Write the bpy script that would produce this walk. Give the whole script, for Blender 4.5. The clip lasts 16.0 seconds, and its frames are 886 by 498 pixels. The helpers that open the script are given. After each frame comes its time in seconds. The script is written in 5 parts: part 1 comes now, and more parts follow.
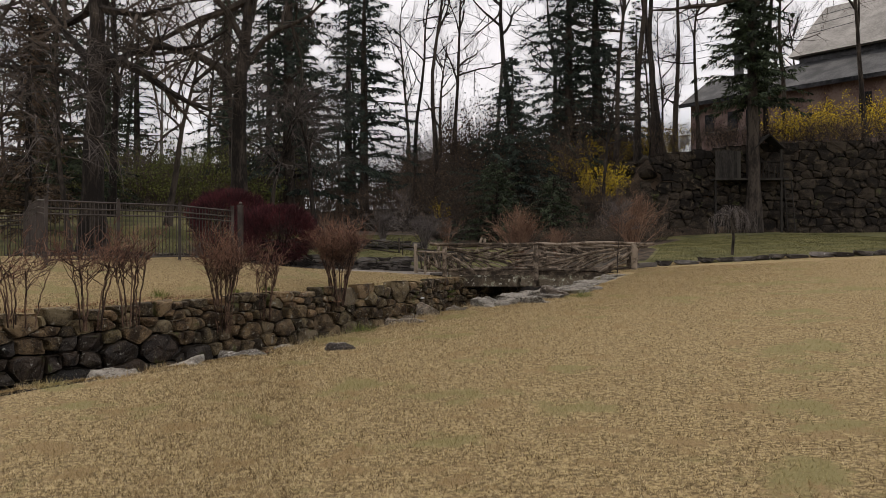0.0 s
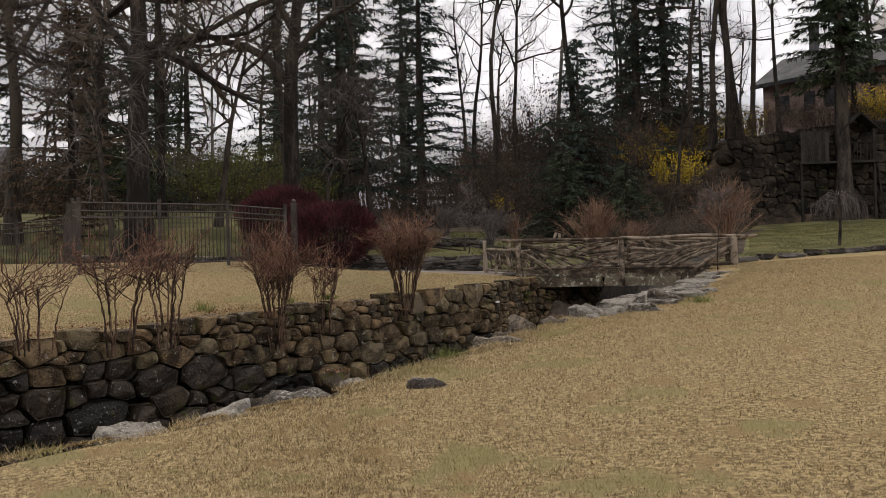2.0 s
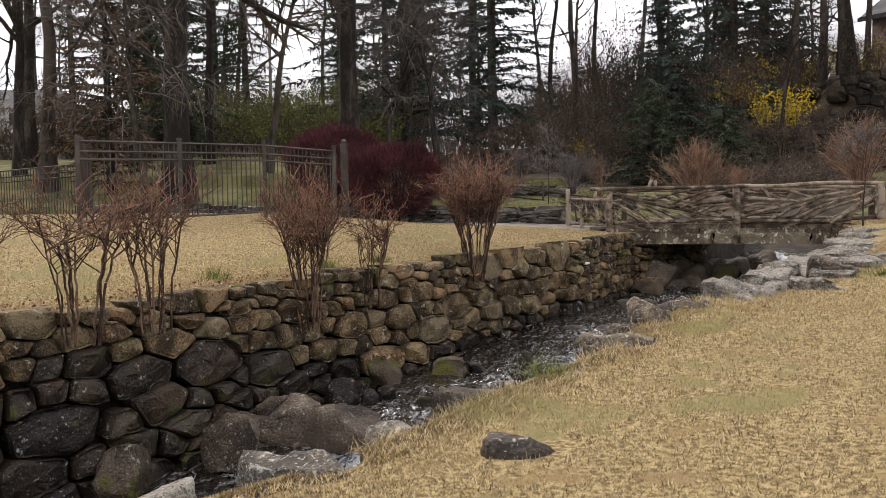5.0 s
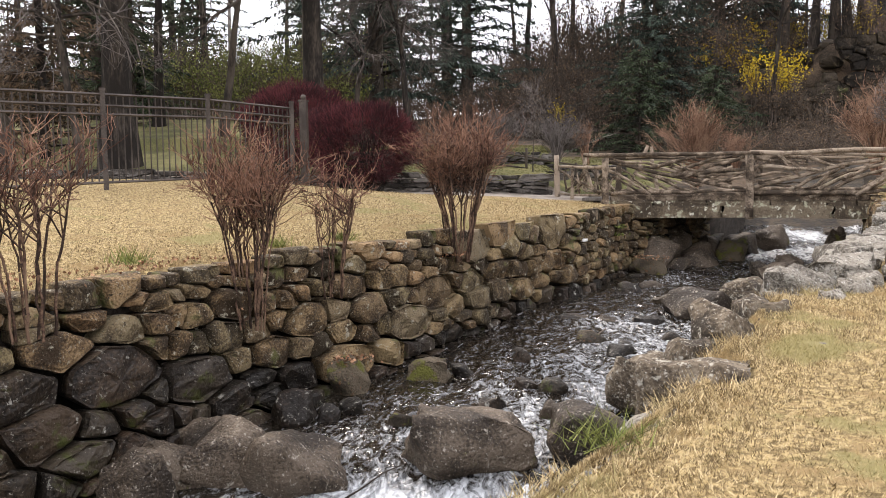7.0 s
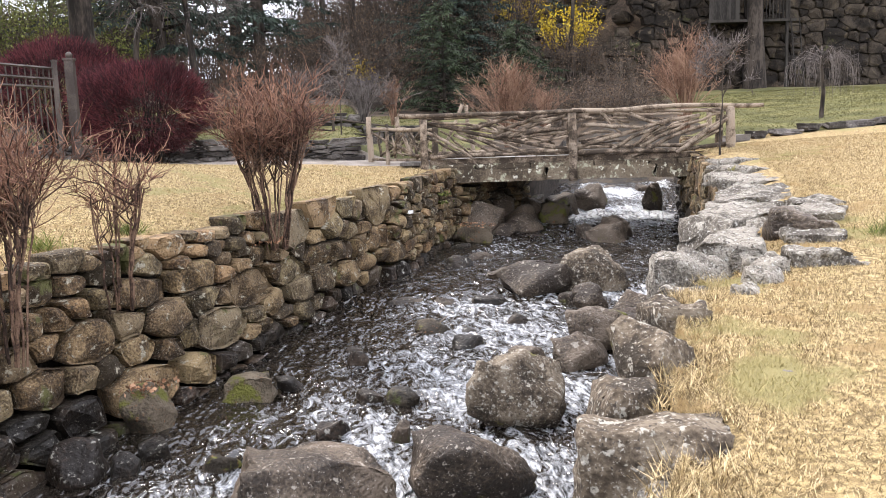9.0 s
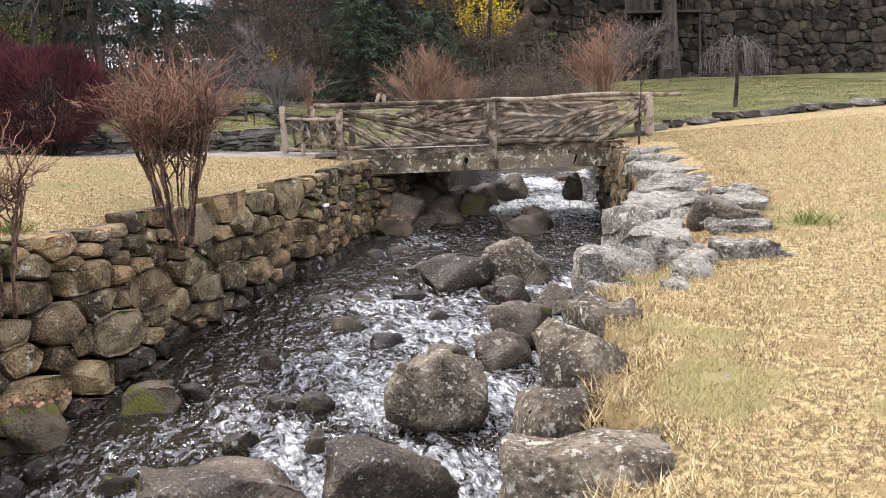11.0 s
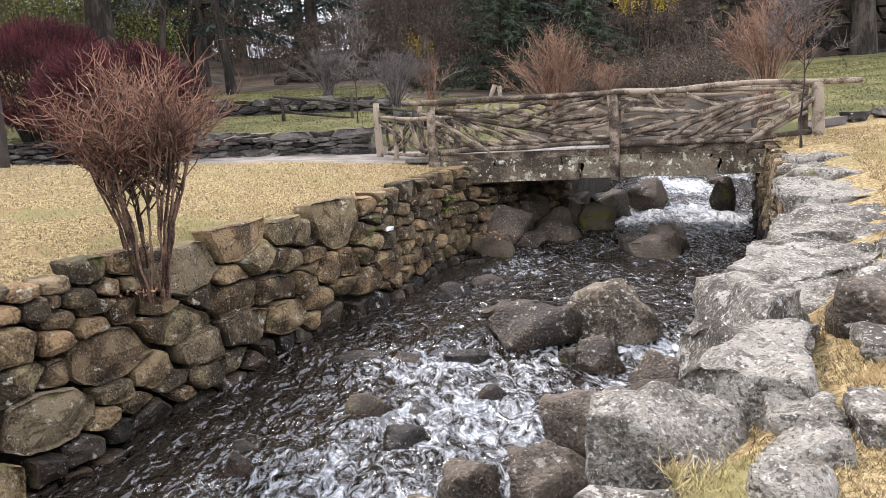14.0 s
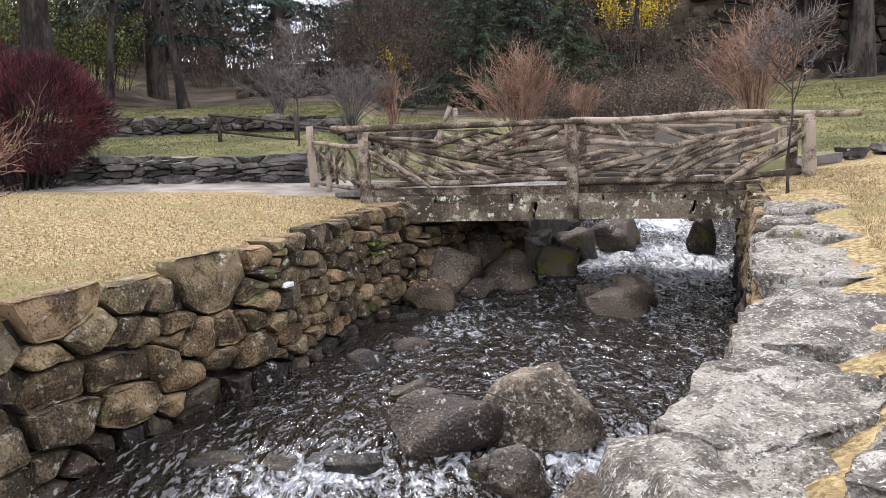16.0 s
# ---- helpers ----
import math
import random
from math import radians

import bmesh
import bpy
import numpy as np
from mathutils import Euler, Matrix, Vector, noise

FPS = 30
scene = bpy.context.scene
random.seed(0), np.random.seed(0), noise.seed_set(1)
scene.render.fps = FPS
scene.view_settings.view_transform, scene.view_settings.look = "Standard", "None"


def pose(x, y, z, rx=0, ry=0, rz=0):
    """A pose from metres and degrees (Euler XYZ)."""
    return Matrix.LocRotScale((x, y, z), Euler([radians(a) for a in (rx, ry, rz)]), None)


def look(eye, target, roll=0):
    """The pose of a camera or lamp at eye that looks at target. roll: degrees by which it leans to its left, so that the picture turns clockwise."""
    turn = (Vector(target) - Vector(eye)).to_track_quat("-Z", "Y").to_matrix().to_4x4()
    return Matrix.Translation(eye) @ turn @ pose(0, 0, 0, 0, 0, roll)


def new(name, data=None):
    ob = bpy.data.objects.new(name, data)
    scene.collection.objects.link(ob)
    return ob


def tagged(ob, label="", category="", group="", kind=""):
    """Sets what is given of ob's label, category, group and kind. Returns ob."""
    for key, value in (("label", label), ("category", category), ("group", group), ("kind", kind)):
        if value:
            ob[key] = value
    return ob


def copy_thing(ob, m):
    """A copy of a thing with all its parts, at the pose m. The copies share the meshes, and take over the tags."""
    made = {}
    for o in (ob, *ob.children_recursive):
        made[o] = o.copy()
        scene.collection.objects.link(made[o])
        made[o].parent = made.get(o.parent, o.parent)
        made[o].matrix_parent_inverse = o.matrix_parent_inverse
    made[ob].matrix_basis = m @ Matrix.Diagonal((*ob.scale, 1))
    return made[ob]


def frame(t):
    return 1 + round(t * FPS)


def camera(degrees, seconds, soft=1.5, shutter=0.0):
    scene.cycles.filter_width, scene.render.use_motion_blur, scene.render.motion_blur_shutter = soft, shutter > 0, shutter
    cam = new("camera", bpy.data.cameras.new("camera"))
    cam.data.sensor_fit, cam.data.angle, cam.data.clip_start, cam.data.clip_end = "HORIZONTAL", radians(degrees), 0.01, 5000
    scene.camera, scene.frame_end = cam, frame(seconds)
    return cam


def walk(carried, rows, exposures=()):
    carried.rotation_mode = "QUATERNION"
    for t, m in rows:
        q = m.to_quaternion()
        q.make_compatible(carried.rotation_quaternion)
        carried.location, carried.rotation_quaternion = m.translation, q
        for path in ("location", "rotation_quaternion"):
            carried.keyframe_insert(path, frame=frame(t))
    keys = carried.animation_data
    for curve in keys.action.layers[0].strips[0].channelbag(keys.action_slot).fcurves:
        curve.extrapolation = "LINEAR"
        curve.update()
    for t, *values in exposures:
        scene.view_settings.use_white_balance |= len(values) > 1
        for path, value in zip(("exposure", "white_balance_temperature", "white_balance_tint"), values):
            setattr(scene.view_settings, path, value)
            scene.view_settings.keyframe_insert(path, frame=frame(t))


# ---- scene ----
cam = camera(53.7, 16.0, soft=0.6)
PATH = [
    (0, (-0.033, 0.021, 1.447), (-0.052, 2.021, 1.466), -0.1),
    (0.5, (-0.208, 0.612, 1.452), (-0.254, 2.611, 1.45), -0.3),
    (1, (-0.38, 1.332, 1.479), (-0.425, 3.332, 1.469), -0.9),
    (1.5, (-0.521, 2.037, 1.535), (-0.613, 4.035, 1.521), -1.1),
    (2, (-0.675, 2.729, 1.568), (-0.814, 4.724, 1.577), -1.3),
    (2.5, (-0.757, 3.431, 1.582), (-1.025, 5.413, 1.583), -1.5),
    (3, (-0.848, 4.101, 1.581), (-1.141, 6.079, 1.581), -1.4),
    (3.5, (-0.907, 4.671, 1.612), (-1.171, 6.653, 1.604), -1.4),
    (4, (-0.948, 5.343, 1.638), (-1.25, 7.32, 1.619), -1.3),
    (4.5, (-1.056, 5.942, 1.622), (-1.355, 7.918, 1.559), -1.1),
    (4.7, (-1.095, 6.185, 1.628), (-1.393, 8.161, 1.546), -1.1),
    (6.8, (-1.554, 8.865, 1.558), (-1.805, 10.842, 1.384), -0.4),
    (7, (-1.652, 9.115, 1.558), (-1.877, 11.095, 1.382), -0.7),
    (7.5, (-1.796, 9.638, 1.553), (-1.988, 11.62, 1.372), -1.0),
    (8, (-1.921, 10.144, 1.611), (-2.095, 12.127, 1.421), -1.1),
    (8.5, (-2.041, 10.542, 1.683), (-2.024, 12.53, 1.469), -1.7),
    (9, (-2.03, 10.851, 1.712), (-1.802, 12.818, 1.429), -2.1),
    (9.5, (-2.02, 11.05, 1.728), (-1.716, 13.0, 1.402), -1.9),
    (10, (-2.046, 11.094, 1.734), (-1.664, 13.029, 1.398), -1.9),
    (10.2, (-2.039, 11.116, 1.728), (-1.633, 13.046, 1.394), -2.1),
    (12.3, (-1.256, 12.164, 1.639), (-0.939, 14.118, 1.356), -3.0),
    (12.5, (-1.105, 12.386, 1.666), (-0.84, 14.346, 1.369), -2.7),
    (13, (-0.834, 12.899, 1.709), (-0.709, 14.868, 1.386), -2.6),
    (13.5, (-0.504, 13.399, 1.819), (-0.451, 15.367, 1.47), -3.5),
    (14, (-0.192, 13.937, 1.88), (-0.19, 15.91, 1.549), -3.3),
    (14.5, (0.067, 14.474, 1.873), (0.129, 16.448, 1.554), -3.3),
    (15, (0.298, 15.063, 1.882), (0.411, 17.037, 1.576), -3.1),
    (15.5, (0.565, 15.552, 1.971), (0.634, 17.523, 1.644), -3.1),
    (16, (0.776, 15.995, 2.045), (0.788, 17.972, 1.74), -2.3),
]
EXPOSURES = [(0, -1.78, 7400, 16), (2, -1.66, 7400, 16), (3.5, -1.33, 7350, 16), (4.7, -1.11, 7250, 16), (7, -0.45, 7150, 16), (8, -0.37, 7000, 16), (9, 0.01, 6700, 16), (10.2, 0.03, 6700, 16), (12.3, -0.55, 6750, 16), (12.5, -0.51, 6750, 16), (13.0, -0.07, 6600, 16), (13.5, -0.05, 6600, 16), (14.5, -0.28, 6550, 16), (15.0, -0.01, 6500, 16), (15.5, -0.07, 6500, 16), (16, -0.23, 6500, 16)]
walk(cam, [(t, look(eye, target, roll)) for t, eye, target, roll in PATH], EXPOSURES)


# ---- light: a bright, thinly clouded sky ----
SUN_UP, SUN_TURN = 52.0, 320.0
world = bpy.data.worlds.new("world")
scene.world = world
world.use_nodes = True
wn, wl = world.node_tree.nodes, world.node_tree.links
sky = wn.new("ShaderNodeTexSky")
sky.sky_type, sky.sun_disc = "NISHITA", False
sky.sun_elevation, sky.sun_rotation = radians(SUN_UP), radians(SUN_TURN)
cloud = wn.new("ShaderNodeTexNoise")
cloud.inputs["Scale"].default_value, cloud.inputs["Detail"].default_value = 3.2, 7.0
coord, stretch = wn.new("ShaderNodeTexCoord"), wn.new("ShaderNodeMapping")
stretch.inputs["Scale"].default_value = (1, 1, 2.6)
ramp = wn.new("ShaderNodeValToRGB")
ramp.color_ramp.elements[0].position, ramp.color_ramp.elements[1].position = 0.30, 0.46
ramp.color_ramp.elements[0].color, ramp.color_ramp.elements[1].color = (0.42, 0.42, 0.42, 1), (1.0, 1.0, 1.0, 1)
mixed = wn.new("ShaderNodeMix")
mixed.data_type = "RGBA"
mixed.inputs["B"].default_value = (33.0, 35.4, 39.5, 1)
wl.new(coord.outputs["Generated"], stretch.inputs["Vector"])
wl.new(stretch.outputs["Vector"], cloud.inputs["Vector"])
wl.new(cloud.outputs["Fac"], ramp.inputs["Fac"])
wl.new(ramp.outputs["Color"], mixed.inputs["Factor"])
blue = wn.new("ShaderNodeVectorMath")
blue.operation = "SCALE"
blue.inputs["Scale"].default_value = 3.0
wl.new(sky.outputs["Color"], blue.inputs[0])
wl.new(blue.outputs["Vector"], mixed.inputs["A"])
wl.new(mixed.outputs["Result"], wn["Background"].inputs["Color"])
wn["Background"].inputs["Strength"].default_value = 0.093
sun = new("sun", bpy.data.lights.new("sun", "SUN"))
sun.data.energy, sun.data.angle, sun.data.color = 4.7, radians(12), (1.0, 0.95, 0.87)
sun.matrix_world = look((0, 0, 30), Vector((0, 0, 30)) - Vector((math.sin(radians(SUN_TURN)) * math.cos(radians(SUN_UP)),
                        math.cos(radians(SUN_TURN)) * math.cos(radians(SUN_UP)), math.sin(radians(SUN_UP)))))


# ---- materials ----
def mat(name, stops, scale=4.0, rough=0.85, bump=0.3, fine=60.0, spots=None, per_piece=0.0, stretch=(1, 1, 1), metal=0.0,
        moss=None, moss_scale=1.5, moss_at=0.62, depth=0.02, island=False, tints=()):
    """Noise-coloured surface: broad colour stops, fine grain, optional spots (lichen) and moss, relief, and a tone for each piece."""
    m = bpy.data.materials.new(name)
    m.use_nodes = True
    n, l = m.node_tree.nodes, m.node_tree.links
    b = n["Principled BSDF"]
    b.inputs["Roughness"].default_value, b.inputs["Metallic"].default_value = rough, metal
    b.inputs["Specular IOR Level"].default_value = 0.3
    tc, mp = n.new("ShaderNodeTexCoord"), n.new("ShaderNodeMapping")
    mp.inputs["Scale"].default_value = stretch
    geo, info = n.new("ShaderNodeNewGeometry"), n.new("ShaderNodeObjectInfo")
    l.new(geo.outputs["Position"], mp.inputs["Vector"])
    broad, grain = n.new("ShaderNodeTexNoise"), n.new("ShaderNodeTexNoise")
    broad.inputs["Scale"].default_value, broad.inputs["Detail"].default_value = scale, 5
    grain.inputs["Scale"].default_value, grain.inputs["Detail"].default_value = fine, 4
    l.new(mp.outputs["Vector"], broad.inputs["Vector"])
    l.new(mp.outputs["Vector"], grain.inputs["Vector"])
    r = n.new("ShaderNodeValToRGB")
    while len(r.color_ramp.elements) < len(stops):
        r.color_ramp.elements.new(0.5)
    for k, c in enumerate(stops):
        r.color_ramp.elements[k].position = 0.37 + 0.26 * k / max(1, len(stops) - 1)
        r.color_ramp.elements[k].color = (*c, 1)
    add = n.new("ShaderNodeMath")
    add.operation = "MULTIPLY_ADD"
    l.new(grain.outputs["Fac"], add.inputs[0])
    add.inputs[1].default_value = 0.6
    sub = n.new("ShaderNodeMath")
    sub.operation = "SUBTRACT"
    l.new(broad.outputs["Fac"], sub.inputs[0])
    sub.inputs[1].default_value = 0.3
    l.new(sub.outputs[0], add.inputs[2])
    value = add.outputs[0]
    if per_piece:
        shift = n.new("ShaderNodeMath")
        shift.operation = "MULTIPLY_ADD"
        l.new(geo.outputs["Random Per Island"] if island else info.outputs["Random"], shift.inputs[0])
        shift.inputs[1].default_value = per_piece
        minus = n.new("ShaderNodeMath")
        minus.operation = "SUBTRACT"
        l.new(value, minus.inputs[0])
        minus.inputs[1].default_value = per_piece / 2
        l.new(minus.outputs[0], shift.inputs[2])
        value = shift.outputs[0]
    l.new(value, r.inputs["Fac"])
    colour = r.outputs["Color"]
    if tints:
        pick, hues, dye = n.new("ShaderNodeTexWhiteNoise"), n.new("ShaderNodeValToRGB"), n.new("ShaderNodeMix")
        pick.noise_dimensions = "1D"
        l.new(geo.outputs["Random Per Island"] if island else info.outputs["Random"], pick.inputs["W"])
        while len(hues.color_ramp.elements) < len(tints):
            hues.color_ramp.elements.new(0.5)
        for k, c in enumerate(tints):
            hues.color_ramp.elements[k].position = k / (len(tints) - 1)
            hues.color_ramp.elements[k].color = (*c, 1)
        dye.data_type, dye.blend_type = "RGBA", "MULTIPLY"
        dye.inputs["Factor"].default_value = 1.0
        l.new(pick.outputs["Value"], hues.inputs["Fac"])
        l.new(colour, dye.inputs["A"])
        l.new(hues.outputs["Color"], dye.inputs["B"])
        colour = dye.outputs["Result"]

    def over(tex_scale, at, soft, c, under):
        t = n.new("ShaderNodeTexNoise")
        t.inputs["Scale"].default_value, t.inputs["Detail"].default_value, t.inputs["Roughness"].default_value = tex_scale, 6, 0.65
        l.new(mp.outputs["Vector"], t.inputs["Vector"])
        mr = n.new("ShaderNodeMapRange")
        mr.inputs["From Min"].default_value, mr.inputs["From Max"].default_value = at, at + soft
        l.new(t.outputs["Fac"], mr.inputs["Value"])
        mx = n.new("ShaderNodeMix")
        mx.data_type = "RGBA"
        l.new(mr.outputs["Result"], mx.inputs["Factor"])
        l.new(under, mx.inputs["A"])
        mx.inputs["B"].default_value = (*c, 1)
        return mx.outputs["Result"]

    for s_scale, s_at, s_colour in spots or ():
        colour = over(s_scale, s_at, 0.05, s_colour, colour)
    if moss:
        colour = over(moss_scale, moss_at, 0.06, moss, colour)
    l.new(colour, b.inputs["Base Color"])
    if bump:
        bp = n.new("ShaderNodeBump")
        bp.inputs["Strength"].default_value, bp.inputs["Distance"].default_value = bump, depth
        l.new(value, bp.inputs["Height"])
        l.new(bp.outputs["Normal"], b.inputs["Normal"])
    return m


STRAW = mat("straw_turf", [(0.135, 0.094, 0.042), (0.31, 0.228, 0.108), (0.47, 0.36, 0.18)], 24.0, 0.95, 0.8, 170, spots=((2.3, 0.56, (0.29, 0.205, 0.098)), (40, 0.57, (0.17, 0.12, 0.058))), moss=(0.245, 0.21, 0.09), moss_scale=0.8, moss_at=0.555, depth=0.04)
BLADE = mat("dry_grass", [(0.15, 0.104, 0.05), (0.375, 0.282, 0.145), (0.61, 0.49, 0.285)], 9.0, 0.9, 0, 80, spots=((2.3, 0.56, (0.36, 0.26, 0.13)), (40, 0.58, (0.19, 0.135, 0.068))), moss=(0.32, 0.272, 0.125), moss_scale=0.8, moss_at=0.565, per_piece=0.65, island=True)
GREEN = mat("green_turf", [(0.058, 0.06, 0.02), (0.102, 0.1, 0.033), (0.16, 0.142, 0.056)], 0.8, 0.95, 0.8, 40, depth=0.03)
LITTER = mat("leaf_litter", [(0.02, 0.0145, 0.0095), (0.05, 0.035, 0.023), (0.1, 0.07, 0.046)], 1.2, 0.95, 0.9, 18, depth=0.05)
GRAVEL = mat("path_grit", [(0.165, 0.1425, 0.12), (0.24, 0.21, 0.18), (0.315, 0.2775, 0.24)], 2, 0.95, 0.6, 90)
BED = mat("stream_bed", [(0.012, 0.009, 0.006), (0.03, 0.021, 0.012), (0.06, 0.042, 0.024)], 3, 0.6, 0.8, 20, depth=0.05)
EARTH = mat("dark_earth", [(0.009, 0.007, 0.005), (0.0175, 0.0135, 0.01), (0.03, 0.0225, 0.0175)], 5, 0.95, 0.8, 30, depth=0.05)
ROCK_TINTS = ((0.62, 0.58, 0.55), (1.1, 0.95, 0.82), (0.8, 0.8, 0.74), (1.08, 0.89, 0.75), (0.95, 0.97, 0.85), (0.7, 0.7, 0.72), (1.2, 1.12, 0.98))


def wall_stone(name, island=False):
    return mat(name, [(0.038, 0.027, 0.016), (0.115, 0.083, 0.048), (0.235, 0.18, 0.108)], 3.4, 0.88, 1.0, 42,
               spots=((9, 0.60, (0.31, 0.285, 0.22)), (26, 0.60, (0.045, 0.035, 0.024)), (60, 0.62, (0.36, 0.34, 0.28))), per_piece=0.22,
               moss=(0.085, 0.085, 0.028), moss_scale=2.2, moss_at=0.60, depth=0.035, island=island, tints=ROCK_TINTS)


# Wet stone, its colour darkened further to hold the shade of the narrow channel.
def wet_stone(name, island=False):
    return mat(name, [(0.008, 0.006, 0.0045), (0.021, 0.0155, 0.011), (0.05, 0.037, 0.026)], 2.6, 0.55, 1.0, 30,
               spots=((10, 0.615, (0.26, 0.25, 0.22)), (40, 0.61, (0.20, 0.19, 0.16))), per_piece=0.25, moss=(0.05, 0.055, 0.014), moss_scale=2.6, moss_at=0.60, depth=0.03, island=island, tints=ROCK_TINTS)


STONE, STONE_REST = wall_stone("wall_stone"), wall_stone("wall_stone_rest", True)
WET_SHADE, WET_SHADE_REST = wet_stone("wet_stone"), wet_stone("wet_stone_rest", True)
BOULDER = mat("lichen_boulder", [(0.066, 0.057, 0.046), (0.165, 0.147, 0.122), (0.28, 0.255, 0.215)], 4.5, 0.9, 1.0, 52,
              spots=((6, 0.565, (0.33, 0.31, 0.265)), (20, 0.555, (0.085, 0.075, 0.062)), (34, 0.575, (0.44, 0.43, 0.39)), (85, 0.575, (0.07, 0.062, 0.052))), per_piece=0.22, moss=(0.16, 0.15, 0.03), moss_scale=1.6, moss_at=0.665, depth=0.06)
CRUSTED = mat("crusted_stone", [(0.027, 0.020, 0.013), (0.078, 0.059, 0.040), (0.155, 0.125, 0.09)], 3.0, 0.9, 1.0, 30,
              spots=((16, 0.57, (0.30, 0.28, 0.235)), (38, 0.585, (0.035, 0.028, 0.022)), (60, 0.60, (0.36, 0.34, 0.30))), moss=(0.13, 0.12, 0.03), moss_scale=2.4, moss_at=0.64, depth=0.035)
DARKROCK = mat("brown_boulder", [(0.022, 0.0155, 0.0105), (0.056, 0.041, 0.028), (0.12, 0.092, 0.067)], 1.8, 0.55, 1.0, 36,
               spots=((12, 0.61, (0.29, 0.26, 0.22)), (40, 0.61, (0.34, 0.31, 0.27))), per_piece=0.2, moss=(0.10, 0.10, 0.015), moss_scale=1.3, moss_at=0.63, depth=0.045)
MOSSY = mat("mossy_rock", [(0.022, 0.017, 0.011), (0.055, 0.042, 0.027), (0.11, 0.087, 0.06)], 2.4, 0.75, 1.0, 40,
            spots=((14, 0.60, (0.15, 0.075, 0.035)),), per_piece=0.2, moss=(0.10, 0.10, 0.018), moss_scale=3.4, moss_at=0.55, depth=0.04)
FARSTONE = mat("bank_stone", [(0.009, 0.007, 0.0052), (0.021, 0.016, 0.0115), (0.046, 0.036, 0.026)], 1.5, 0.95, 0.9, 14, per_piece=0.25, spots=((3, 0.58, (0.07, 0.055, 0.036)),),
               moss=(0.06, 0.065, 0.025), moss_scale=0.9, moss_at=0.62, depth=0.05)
TERRACE = mat("terrace_stone", [(0.026, 0.022, 0.019), (0.062, 0.054, 0.047), (0.125, 0.112, 0.1)], 2.5, 0.9, 0.9, 30, per_piece=0.35, spots=((9, 0.64, (0.34, 0.33, 0.30)),), depth=0.03)
FASCIA = mat("bridge_stone", [(0.05, 0.037, 0.024), (0.105, 0.08, 0.053), (0.17, 0.135, 0.093)], 2.5, 0.9, 0.9, 34,
             spots=((5.0, 0.575, (0.34, 0.335, 0.24)), (9, 0.59, (0.52, 0.50, 0.40)), (30, 0.58, (0.05, 0.04, 0.03))), per_piece=0.3, depth=0.03)
LOG = mat("weathered_log", [(0.045, 0.033, 0.023), (0.14, 0.105, 0.075), (0.285, 0.228, 0.172)], 5, 0.92, 1.0, 46, per_piece=0.24, spots=((15, 0.65, (0.06, 0.045, 0.033)), (9, 0.66, (0.42, 0.40, 0.32))), depth=0.02)
BARK = mat("bark", [(0.014, 0.011, 0.009), (0.032, 0.0255, 0.0205), (0.066, 0.053, 0.042)], 3, 0.95, 1.0, 16, stretch=(1, 1, 0.3), per_piece=0.3, depth=0.04)
TWIG = mat("bare_twig", [(0.034, 0.0265, 0.0215), (0.07, 0.055, 0.044), (0.125, 0.10, 0.081)], 1.5, 0.95, 0, 20, per_piece=0.3)
STEM = mat("shrub_stem", [(0.028, 0.016, 0.0105), (0.078, 0.043, 0.028), (0.16, 0.098, 0.064)], 6, 0.9, 0.5, 40, per_piece=0.3, island=True)
RUSSET = mat("russet_stem", [(0.07, 0.032, 0.021), (0.155, 0.074, 0.047), (0.25, 0.14, 0.092)], 2, 0.85, 0, 20, per_piece=0.3, island=True)
ORANGE = mat("orange_stem", [(0.10, 0.052, 0.033), (0.205, 0.117, 0.077), (0.315, 0.2, 0.138)], 2, 0.85, 0, 20, per_piece=0.3, island=True)
GREYTWIG = mat("grey_twig", [(0.0576, 0.048, 0.0448), (0.1088, 0.0928, 0.0864), (0.1728, 0.1504, 0.1376)], 2, 0.9, 0, 20, per_piece=0.3, island=True)
BARBERRY = mat("barberry_twig", [(0.027, 0.0063, 0.0081), (0.0612, 0.0126, 0.0162), (0.117, 0.0288, 0.0324)], 1.5, 0.85, 0, 20, per_piece=0.4, island=True)
NEEDLE = mat("conifer_needles", [(0.011, 0.018, 0.0095), (0.028, 0.043, 0.021), (0.056, 0.078, 0.038)], 0.8, 0.8, 0, 12, per_piece=0.4, island=True)
BLUENEEDLE = mat("spruce_needles", [(0.012, 0.02, 0.015), (0.028, 0.046, 0.034), (0.058, 0.082, 0.063)], 0.8, 0.8, 0, 12, per_piece=0.4, island=True)
YELLOW = mat("forsythia_bloom", [(0.42, 0.28, 0.01), (0.66, 0.47, 0.02), (0.80, 0.62, 0.05)], 1.5, 0.8, 0, 12, per_piece=0.4, island=True)
BRUSH = mat("brush_leaf", [(0.04, 0.027, 0.0175), (0.095, 0.064, 0.041), (0.18, 0.124, 0.08)], 1.2, 0.9, 0, 12, per_piece=0.4, island=True)
NEWLEAF = mat("spring_leaf", [(0.07, 0.085, 0.02), (0.14, 0.16, 0.04), (0.22, 0.24, 0.07)], 1.2, 0.85, 0, 12, per_piece=0.4, island=True)
IRON = mat("bronze_metal", [(0.03479, 0.02657, 0.02277), (0.05376, 0.04301, 0.03669), (0.0759, 0.06199, 0.05376)], 3, 0.5, 0.05, 60, metal=0.2)
STUCCO = mat("pink_stone_wall", [(0.1243, 0.07885, 0.06694), (0.1913, 0.1315, 0.1148), (0.239, 0.1769, 0.1578)], 0.9, 0.95, 0.5, 7)
ROOF = mat("slate_roof", [(0.04016, 0.0424, 0.04462), (0.06247, 0.0647, 0.06694), (0.09367, 0.09596, 0.09817)], 0.8, 0.8, 0.3, 9, per_piece=0.2)
